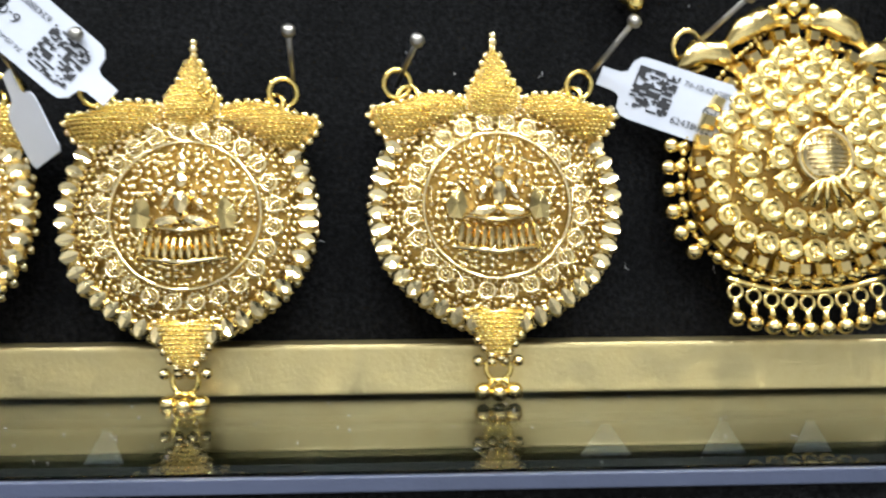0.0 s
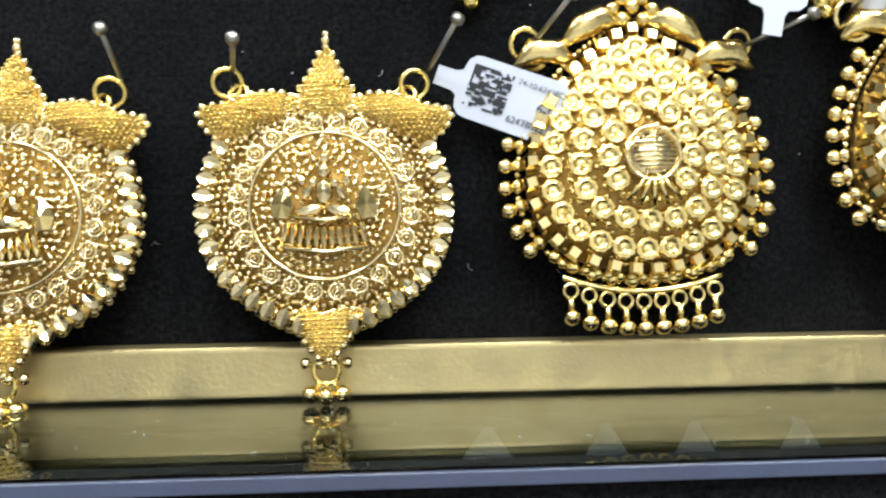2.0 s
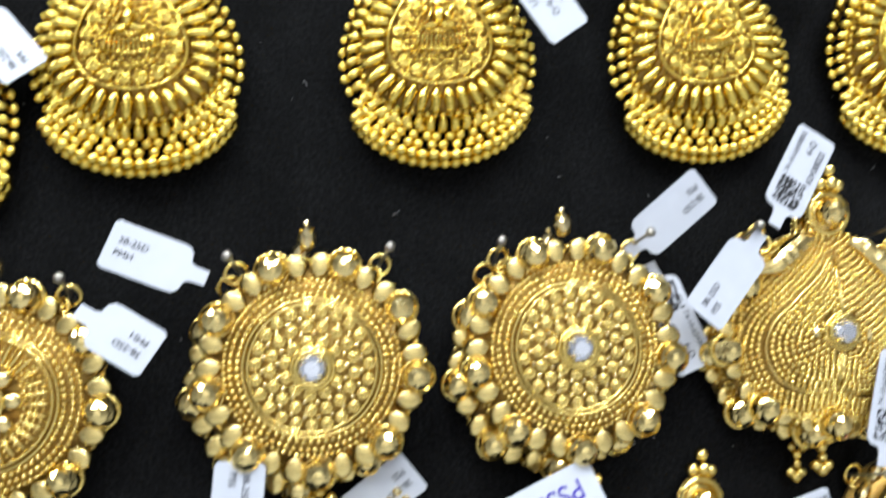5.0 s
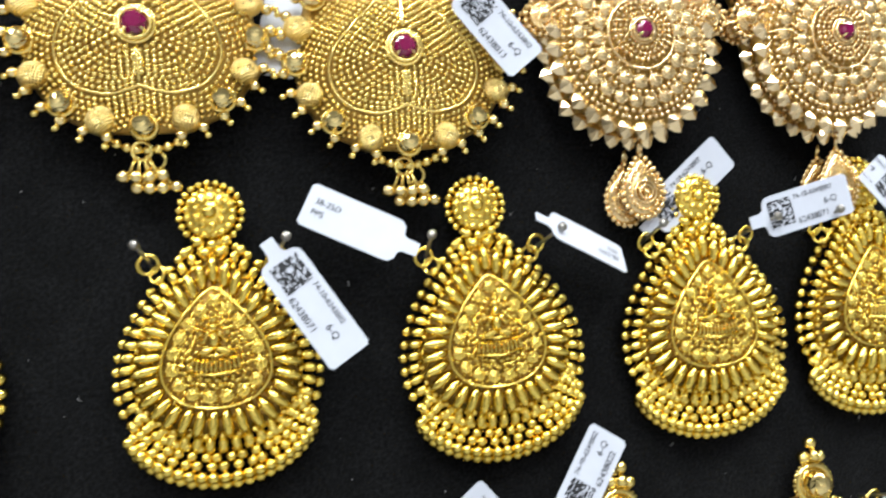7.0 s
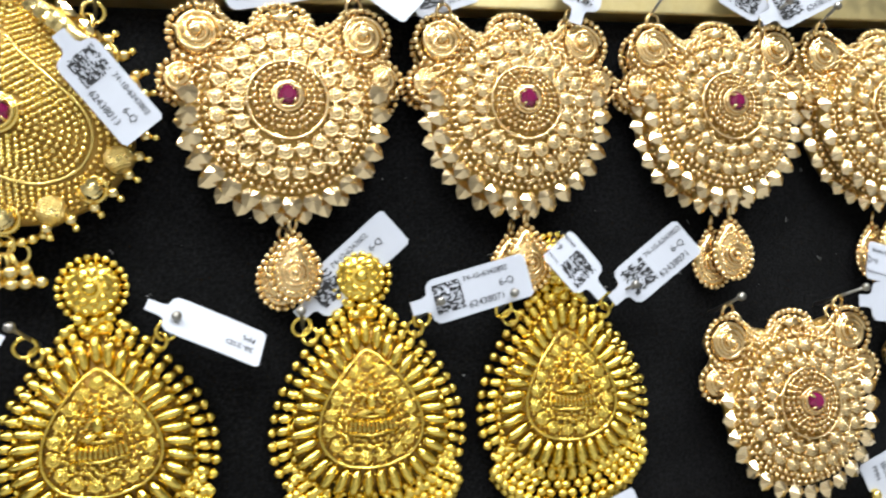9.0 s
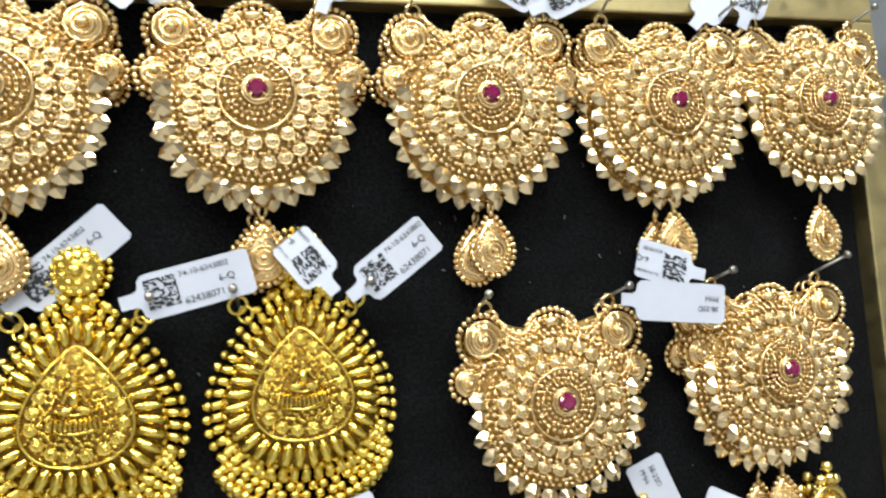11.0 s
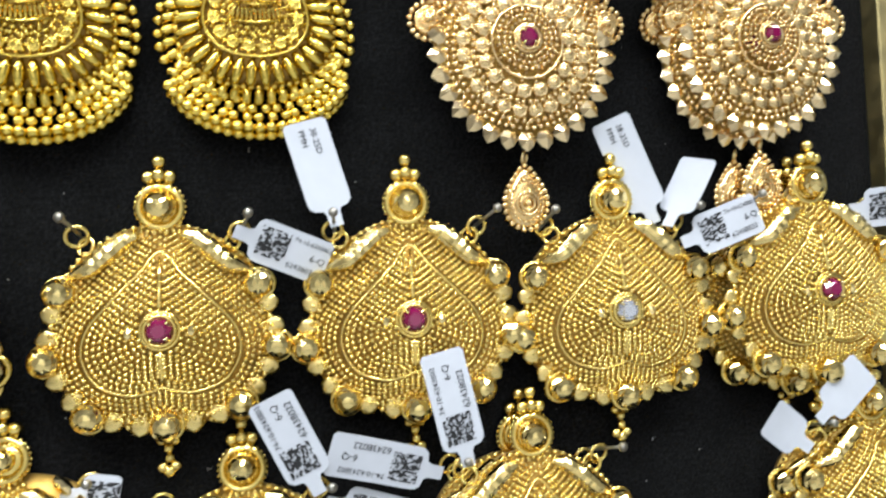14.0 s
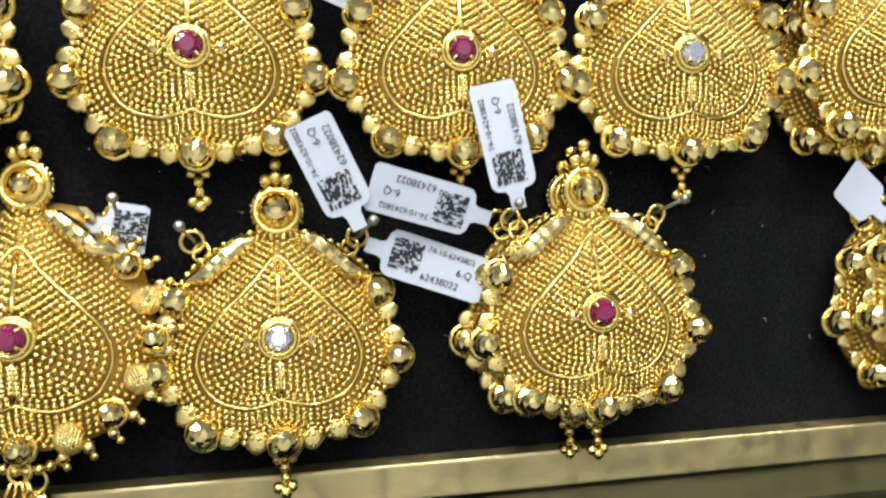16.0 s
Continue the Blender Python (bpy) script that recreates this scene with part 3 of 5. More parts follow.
def round_pendant(gem_mat, gem_label, rays):
    """Round pendant: a filigree disc in a rim of nine cut balls."""
    th = base_thing("round_pendant", f"round gold filigree pendant with cut balls and {gem_label}", "round pendants")
    h_of = dome(6.0, 2.6, 25.0)
    out = [(20.3 * math.cos(2 * math.pi * i / 72), 20.3 * math.sin(2 * math.pi * i / 72)) for i in range(72)]
    mb = Mesh()
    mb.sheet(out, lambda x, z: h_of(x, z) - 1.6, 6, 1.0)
    part("back_plate", mb, GOLD_SHADED, th)
    inner = Mesh()
    if rays:
        for i in range(32):
            a = 2 * math.pi * i / 32
            for q in range(5):
                R = 8.0 + q * 1.15
                inner.ball(R * math.cos(a), R * math.sin(a), h_of(R, 0), 0.5, 6, 4)
        part("bead_field", inner, GOLD, th, kind="stuff")
        pm = Mesh()
        pm.lump(0, 0, 0, 1.9, 2.1, 1.2, 0, 9, 4)
        pd = pm.data("petal", GOLD_BRIGHT)
        for i in range(8):
            a = 2 * math.pi * i / 8
            put("flower_petal", pd, th, 6.1 * math.cos(a), 6.1 * math.sin(a), h_of(6, 0) + 0.5, a - math.pi / 2)
        ribd = Mesh()
        ribd.lump(3.4, 0, 0, 3.1, 0.5, 0.8, 0, 6, 4)
        rdat = ribd.data("ray_rib", GOLD)
        for i in range(32):
            a = 2 * math.pi * (i + 0.5) / 32
            put("ray_rib", rdat, th, 6.6 * math.cos(a), 6.6 * math.sin(a), h_of(10, 0) + 0.2, a)
    else:
        rd, dot = button(1.4, GOLD), round_ball(0.7, GOLD_BRIGHT)
        for R, n, off in ((5.4, 11, 0.0), (8.4, 17, 0.5), (11.4, 23, 0.0)):
            for i in range(n):
                a = 2 * math.pi * (i + off) / n
                put("rosette", rd, th, R * math.cos(a), R * math.sin(a), h_of(R, 0) + 0.1)
                if R > 6:
                    b = a + math.pi / n
                    put("grain", dot, th, (R - 1.5) * math.cos(b), (R - 1.5) * math.sin(b), h_of(R, 0))
    ringm = Mesh()
    for R, r in ((12.9, 0.42), (13.9, 0.42)):
        ringm.tube([(R * math.cos(2 * math.pi * i / 64), R * math.sin(2 * math.pi * i / 64), h_of(R, 0) + 0.2) for i in range(64)], r, 6, True)
    part("disc_ring", ringm, GOLD, th)
    beads = Mesh()
    for R, r in ((14.9, 0.7), (16.4, 0.7), (17.7, 0.6)):
        n = int(2 * math.pi * R / (2.05 * r))
        bead_line(beads, [(R * math.cos(2 * math.pi * i / n), R * math.sin(2 * math.pi * i / n)) for i in range(n)], h_of, r)
    for i in range(110):
        a = 2 * math.pi * i / 110
        R = 21.8 + 0.9 * math.cos(a * 9 + math.pi)
        beads.ball(R * math.cos(a), R * math.sin(a), h_of(R, 0) - 0.2, 0.75, 6, 4)
    part("bead_border", beads, GOLD, th, kind="stuff")
    ball, ring = cut_ball(3.4, GOLD_MIRROR), collar(3.2, 0.75, GOLD)
    pdata = leaf_mesh("rim_petal", 6.0, 5.0, 0.5, GOLD_LEAF)
    for i in range(9):
        a = math.radians(-90 + 40 * i)
        x, z = 21.6 * math.cos(a), 21.6 * math.sin(a)
        put("rim_ball", ball, th, x, z, h_of(x, z) + 1.7, 0.5 * i)
        put("rim_collar", ring, th, x, z, h_of(x, z) + 0.4)
        for q in (-0.13, 0.13):
            b = a + math.radians(40) * (q + 0.5)
            put("rim_petal", pdata, th, 17.8 * math.cos(b), 17.8 * math.sin(b), h_of(20, 0) + 0.3, b + q * 1.6)
    mb = Mesh()
    mb.lump(0, 26.6, 3.0, 2.2, 3.0, 2.0, 0, 8, 5)
    mb.ball(0, 29.8, 3.0, 0.8, 8, 5)
    part("top_bud", mb, GOLD_PALE, th, smooth=False)
    loops(th, (-14.8, 14.8), 20.0, 2.6, GOLD)
    for x, z, r in ((0, -25.6, 1.3), (-1.9, -27.2, 1.2), (2.0, -27.2, 1.2), (0.2, -29.0, 1.3), (3.3, -28.6, 1.3), (-0.6, -31.6, 1.7), (1.9, -30.8, 1.5), (0.4, -33.0, 1.5)):
        put("drop_bead", round_ball(r, GOLD), th, x, z, 2.8)
    set_gem(th, 0, 0, h_of(0, 0) + 1.0, 2.9, gem_mat, GOLD, gem_label)
    return th


def shield_pendant():
    """Round pendant with a relief, rosettes and three mesh leaves on top."""
    th = base_thing("shield_pendant", "pale gold round pendant with relief, rosettes and woven leaves", "shield pendants")
    h_of = dome(5.0, 2.4, 23.0)
    out = [(19.3 * math.cos(2 * math.pi * i / 72), 19.3 * math.sin(2 * math.pi * i / 72)) for i in range(72)]
    mb = Mesh()
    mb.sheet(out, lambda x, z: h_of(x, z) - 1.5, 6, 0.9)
    part("back_plate", mb, GOLD_SHADED, th)
    mb = Mesh()
    mb.tube([(12.3 * math.cos(2 * math.pi * i / 72), 12.3 * math.sin(2 * math.pi * i / 72), h_of(12.3, 0) + 0.5) for i in range(72)], 0.35, 6, True)
    part("disc_ring", mb, GOLD_PALE, th)
    beads = Mesh()
    rnd = random.Random(3)
    for R, r in ((11.3, 0.45), (10.2, 0.62), (9.0, 0.6), (7.7, 0.6), (6.4, 0.6), (12.9, 0.4), (16.5, 0.55), (17.7, 0.55), (18.8, 0.55)):
        n = int(2 * math.pi * R / (2.25 * r))
        for i in range(n):
            a = 2 * math.pi * i / n
            if rnd.random() < (0.86 if R < 12 else 0.97):
                q = R + rnd.uniform(-0.25, 0.25)
                beads.ball(q * math.cos(a), q * math.sin(a), h_of(q, 0) + rnd.uniform(-0.2, 0.3), r, 6, 4)
    for i in range(190):
        q, a = 11.6 * math.sqrt((i + 0.5) / 190), i * 2.39996
        beads.ball(q * math.cos(a), q * math.sin(a), h_of(q, 0) - rnd.uniform(0.0, 0.5), rnd.uniform(0.42, 0.72), 6, 4)
    for i in range(240):
        q, a = 12.6 + 6.6 * math.sqrt((i + 0.5) / 240), i * 2.39996
        beads.ball(q * math.cos(a), q * math.sin(a), h_of(q, 0) - 0.5, rnd.uniform(0.4, 0.6), 6, 4)
    part("bead_field", beads, GOLD_PALE, th, "scattered fine gold beads", kind="stuff")
    rd = rosette(1.75, GOLD_PALE)
    for i in range(24):
        a = 2 * math.pi * (i + 0.5) / 24
        put("rosette", rd, th, 14.4 * math.cos(a), 14.4 * math.sin(a), h_of(14.4, 0) + 0.2)
    tip = round_ball(0.9, GOLD_PALE)
    ld = leaf_mesh("facet_petal", 4.1, 3.3, 0.9, GOLD_PALE, False)
    for i in range(30):
        a = math.radians(30 - i * 240 / 29)
        if abs(math.cos(a)) < 0.2 and a < 0:
            continue
        k = 1.01 - 0.035 * math.exp(-((abs(abs(a + math.pi / 2)) - 0.62) / 0.3) ** 2)
        put("facet_petal", ld, th, 17.7 * k * math.cos(a), 17.7 * k * math.sin(a), h_of(18, 0) + 0.6, a)
        b = a - math.radians(4)
        put("tip_bead", tip, th, 20.9 * k * math.cos(b), 20.9 * k * math.sin(b), h_of(21, 0))
        put("tip_bead", tip, th, 19.5 * k * math.cos(b), 19.5 * k * math.sin(b), h_of(20, 0) + 0.7)
    # woven leaves
    def woven(name, outline, h, high):
        c = smooth_closed(outline, 48)
        cx, cz = sum(p[0] for p in c) / 48, sum(p[1] for p in c) / 48
        mb = Mesh()
        mb.pillow(scaled(c, 0.94, cx, cz), h, high, 6)
        lf = part(name, mb, GOLD_MESH, th, "woven mesh leaf with a beaded edge")
        knots = Mesh()
        small = scaled(c, 0.9, cx, cz)
        reach = [(math.atan2(z - cz, x - cx), math.hypot(x - cx, z - cz)) for x, z in c]
        for i in range(-17, 18):
            for j in range(-17, 18):
                x, z = cx + 0.86 * i + (0.43 if j % 2 else 0.0), cz + 0.72 * j
                if inside(small, x, z):
                    a, d = math.atan2(z - cz, x - cx), math.hypot(x - cx, z - cz)
                    edge_d = min(reach, key=lambda t: abs(math.remainder(t[0] - a, 2 * math.pi)))[1]
                    knots.ball(x, z, h + high * math.sqrt(max(0.0, 1 - (d / edge_d) ** 2)), 0.44, 5, 3, 1.15, 0.85, 0.9)
        part("woven_wire", knots, GOLD, lf, kind="stuff")
        eb = Mesh()
        for x, z in resample(c, 1.65):
            eb.ball(x, z, h + 0.2, 0.85, 7, 5)
        part("leaf_edge", eb, GOLD_PALE, lf)
        return lf
    woven("centre_leaf", [(0, 28), (2.6, 23.5), (4.8, 19.5), (3.6, 15.5), (0, 14.4), (-3.6, 15.5), (-4.8, 19.5), (-2.6, 23.5)], 3.6, 3.8)
    for q in (-1, 1):
        woven("side_leaf", [(q * 4.4, 16.6), (q * 6.2, 19.6), (q * 11.5, 19.9), (q * 17, 18.0), (q * 21.4, 16.9), (q * 19.8, 13.2), (q * 16.2, 11.4), (q * 9.5, 14.2)], 3.2, 3.6)
    for z, r in ((29.0, 0.9), (30.2, 0.75)):
        put("crown_bead", round_ball(r, GOLD_PALE), th, 0, z, 4.2)
    woven("bottom_leaf", [(-5.0, -17.6), (-2.2, -17.0), (0, -18.2), (2.2, -17.0), (5.0, -17.6), (3.6, -22), (0, -25.6), (-3.6, -22)], 4.4, 2.0)
    foot = round_ball(1.0, GOLD_PALE)
    for x in (-3.4, -1.1, 1.1, 3.4):
        put("foot_bead", foot, th, x, -26.0, 4.0)
    cluster(th, 0, -27.2, 4.0, GOLD, 3, 1.5, 4.0)
    loops(th, (-16.6, 15.2), 21.6, 3.6, GOLD, 2.4)
    figure(th, 0, 0.4, h_of(0, 0) + 0.3, 0.98, GOLD_PALE, GOLD_BRIGHT)
    leafd = Mesh()
    leafd.petal(0, 0, 0, math.pi / 2, 5.4, 3.6, 0.9)
    sd = leafd.data("drop_facet", GOLD_MIRROR, False)
    for q in (-1, 1):
        put("drop_facet", sd, th, q * 7.2, -2.4, h_of(7, 0) + 0.9, q * 0.15)
    return th


def pear_pendant(gold, label, balls, bz):
    """Domed pear with rosettes, pyramid studs and a fringe of little bells."""
    th = base_thing("pear_pendant", label, "pear pendants")
    half = [(0, 22.0), (5.2, 18.6), (11.8, 12.5), (16.6, 5.0), (18.3, -3), (17.2, -10), (12.8, -15.5), (6.5, -18.2), (0, -19.0)]
    edge = smooth_closed(mirrored(half), 72)
    h_of = dome(8.5, 2.6, 21.5, 0)
    mb = Mesh()
    mb.sheet(edge, lambda x, z: h_of(x, z) - 1.5, 8, 0.9)
    part("back_plate", mb, GOLD_SHADED, th)
    rd = cup(2.15, gold)
    for f, step in ((0.82, 3.75), (0.59, 3.8), (0.36, 3.8)):
        for x, z in resample(scaled(edge, f, 0, -0.5), step):
            if x * x + (z + 1.0 - bz) ** 2 > 30:
                put("rosette", rd, th, x, z, h_of(x, z) + 0.1)
    fill = Mesh()
    for f in (0.68, 0.43):
        for x, z in resample(scaled(edge, f, 0, -0.5), 1.9):
            if x * x + (z + 1.0 - bz) ** 2 > 30:
                fill.ball(x, z, h_of(x, z), 0.62, 6, 4)
    bead_line(fill, resample(scaled(edge, 1.09, 0, -0.5), 1.25), h_of, 0.6)
    strewn(fill, edge, h_of, 1.75, 0.62)
    part("bead_field", fill, gold, th, kind="stuff")
    sd = stud_mesh(2.4, 1.3, GOLD_BRIGHT)
    pts = resample(scaled(edge, 0.985, 0, -0.5), 3.3)
    for x, z in pts:
        put("stud", sd, th, x, z, h_of(x, z) + 0.6, math.atan2(z, x))
    b1, b2 = round_ball(1.25, gold), round_ball(1.45, GOLD_BRIGHT)
    for x, z in resample(scaled(edge, 1.085, 0, -0.5), 3.3):
        if z < 12.5:
            L = math.hypot(x, z)
            put("spoke_bead", b1, th, x, z, 3.0)
            if z > -15.0:
                put("spoke_tip", b2, th, x * (1 + 2.1 / L), z * (1 + 2.1 / L), 3.0)
    mb = Mesh()
    mb.lump(0, bz, h_of(0, 0) - 0.3, 4.2, 4.2, 1.5, 0, 20, 6)
    mb.ring(0, bz, h_of(0, 0) + 0.1, 4.2, 0.45, 24, 5)
    part("centre_boss", mb, GOLD_PALE, th, "round boss cut with fine lines")
    mb = Mesh()
    for k in range(9):
        v = (k - 4) * 0.72
        w = math.sqrt(max(0.2, 3.3 ** 2 - v * v))
        mb.tube([(-w, v + bz, h_of(0, 0) + 0.75), (0, v + bz + 0.2, h_of(0, 0) + 1.15), (w, v + bz, h_of(0, 0) + 0.75)], 0.24, 4)
    part("boss_hatching", mb, GOLD_PALE, th, kind="stuff")
    mb = Mesh()
    for k in range(5):
        u = (k - 2) * 0.33
        mb.tube([(math.sin(u) * 1.2, bz - 3.2, h_of(0, 3) + 0.4), (math.sin(u) * 7.0, bz - 3.2 - 5.0 * math.cos(u), h_of(0, bz - 7) + 0.6)], 0.5, 5)
    part("fan_ribs", mb, gold, th)
    for q in (-1, 1):
        for path in ([(q * 2.0, 22.6), (q * 5.5, 23.2), (q * 9.0, 21.4), (q * 12, 18.2)], [(q * 9.5, 15.0), (q * 13, 17.2), (q * 17, 17.4), (q * 20, 14.5)]):
            mb = Mesh()
            mb.tube([(x, z, 4.2) for x, z in path], [0.6, 2.4, 2.3, 0.6], 10)
            part("wing_leaf", mb, GOLD_HAMMER, th, "hammered leaf")
    cb = round_ball(1.35, gold)
    for x, z in ((0, 28.8), (-1.7, 26.6), (1.7, 26.6), (-3.4, 24.8), (3.4, 24.8), (0, 25.2), (-1.8, 23), (1.8, 23)):
        put("crown_bead", cb, th, x, z, 4.2)
    loops(th, (-18.0, 18.0), 19.0, 3.2, gold, 2.5)
    bar = Mesh()
    arc = [(-13 + 26 * k / 14, -19.8 - 2.4 * (1 - ((k - 7) / 7) ** 2)) for k in range(15)]
    bar.tube([(x, z, 3.2) for x, z in arc], 0.6, 6)
    for x, z in arc:
        bar.ball(x, z + 2.2, 3.4, 1.0, 8, 5)
    part("fringe_bar", bar, gold, th)
    link = Mesh()
    link.ring(0, -1.2, 0, 1.15, 0.32, 12, 5)
    link.tube([(0, -2.2, 0), (0, -4.6, 0)], 0.55, 6)
    ldat, bdat = link.data("fringe_link", gold), round_ball(1.4, GOLD_BRIGHT)
    for k in range(balls):
        x = -11.8 + 23.6 * k / (balls - 1)
        z = -20.4 - 2.3 * (1 - (x / 13) ** 2)
        put("fringe_link", ldat, th, x, z, 3.4)
        put("fringe_bell", bdat, th, x, z - 5.4, 3.5)
    return th


def drop_pendant():
    """Long pear with a disc head, radial spindles and a deep bead fringe."""
    th = base_thing("drop_pendant", "lemon gold pear pendant with disc head, spindles and bead fringe", "drop pendants")
    half = [(0, 19.5), (4.5, 16.5), (10, 10.5), (14.8, 3.5), (17.4, -4), (16.8, -11), (12.5, -16.5), (6.5, -19), (0, -19.8)]
    edge = smooth_closed(mirrored(half), 72)
    h_of = dome(6.0, 2.4, 22.0, -2)
    mb = Mesh()
    mb.sheet(edge, lambda x, z: h_of(x, z) - 1.5, 8, 0.9)
    part("back_plate", mb, GOLD_SHADED, th)
    wire = Mesh()
    wire.tube([(x, z, h_of(x, z) + 0.7) for x, z in scaled(edge, 0.66, 0, -1.5)], 0.42, 5, True)
    part("pear_wire", wire, GOLD_LEMON, th)
    sl, sh = Mesh(), Mesh()
    sl.ball(0, 0, 0, 1.0, 8, 6, 3.6, 1.3, 1.7)
    sh.ball(0, 0, 0, 1.0, 7, 6, 2.1, 1.15, 1.3)
    sdata, shdata = sl.data("spindle", GOLD_LEMON), sh.data("spindle", GOLD_LEMON)
    for x, z in resample(scaled(edge, 0.85, 0, -1.5), 2.95):
        put("spindle", sdata, th, x, z, h_of(x, z) + 0.7, math.atan2(z + 1.5, x))
    b1, b2, b3 = round_ball(1.45, GOLD_LEMON), round_ball(1.25, GOLD_LEMON), round_ball(1.05, GOLD_LEMON)
    for x, z in resample(scaled(edge, 1.11, 0, -1.5), 2.75):
        L = math.hypot(x, z + 1.5)
        put("spindle", shdata, th, x, z, h_of(x, z) + 0.3, math.atan2(z + 1.5, x))
        if z > -16:
            put("spoke_tip", b2, th, x * (1 + 2.5 / L), z + (z + 1.5) * 2.5 / L, 2.5)
            put("spoke_tip", b3, th, x * (1 + 1.2 / L), z + (z + 1.5) * 1.2 / L, 1.2)
    rd = button(1.6, GOLD_LEMON)
    for x, z in resample(scaled(edge, 0.53, 0, -1.5), 3.5):
        put("rosette", rd, th, x, z, h_of(x, z) + 0.2)
    fill = Mesh()
    for f in (0.40, 0.33):
        bead_line(fill, resample(scaled(edge, f, 0, -1.5), 1.7), h_of, 0.62, 0.1)
    bead_line(fill, resample(scaled(edge, 1.01, 0, -1.5), 1.75), h_of, 0.85, 0.2)
    strewn(fill, scaled(edge, 0.64, 0, -1.5), h_of, 1.45, 0.72, -0.3)
    strewn(fill, scaled(edge, 1.05, 0, -1.5), h_of, 2.1, 0.7, -0.7)
    part("bead_field", fill, GOLD_LEMON, th, kind="stuff")
    figure(th, 0, 0.2, h_of(0, 0) + 0.2, 0.76, GOLD_LEMON, GOLD_LEMON)
    head = Mesh()
    head.lump(0, 29.3, 3.0, 6.4, 6.4, 2.6, 0, 16, 6)
    part("head_disc", head, GOLD_LEMON, th)
    hb = Mesh()
    for R, n, r in ((6.9, 23, 0.95), (5.0, 17, 0.95), (3.0, 9, 1.05)):
        for i in range(n):
            a = 2 * math.pi * i / n
            hb.ball(R * math.cos(a), 29.3 + R * math.sin(a), 3.0 + 2.4 * (1 - (R / 7.2) ** 2), r, 7, 5)
    hb.ball(0, 29.3, 5.4, 1.7, 9, 6)
    for x, z in ((-3, 23.0), (0, 22.2), (3, 23.0), (-6, 20.6), (6, 20.6), (-1.6, 20.4), (1.6, 20.4)):
        hb.ball(x, z, 3.2, 1.5, 8, 5)
    part("head_granulation", hb, GOLD_LEMON, th, kind="stuff")
    rows = ((-13.0, 17.2, 8.0, 1.25, 2.3), (-14.7, 18.0, 8.2, 1.3, 2.35), (-16.4, 18.6, 8.4, 1.3, 2.4), (-18.1, 19.2, 8.7, 1.35, 2.45))
    rnd_f = random.Random(9)
    for band, (z0, wid, drop, r, step) in enumerate(rows):
        n = int(wid * 2.25 / step)
        fr = Mesh()
        for k in range(n + 1):
            u = -1 + 2 * (k + (0.5 if band % 2 else 0.0) + rnd_f.uniform(-0.14, 0.14)) / n
            a = u * 1.15
            fr.ball(wid * math.sin(a) / math.sin(1.15), z0 - drop * (math.cos(a) - math.cos(1.15)) / (1 - math.cos(1.15)) , 3.2, r, 7, 5)
        part("fringe_band", fr, GOLD_LEMON, th)
    for k in range(21):
        u = -1 + 2 * k / 20
        a = u * 1.2
        x, z = 19.8 * math.sin(a) / math.sin(1.2), -19.6 - 9.6 * (math.cos(a) - math.cos(1.2)) / (1 - math.cos(1.2))
        put("fringe_ball", b1, th, x, z, 3.4 + 0.3 * (k % 2))
        put("fringe_ball", b1, th, x * 0.98, z - 1.7, 2.2)
    loops(th, (-14.0, 14.0), 18.6, 2.8, GOLD_LEMON, 2.2)
    return th


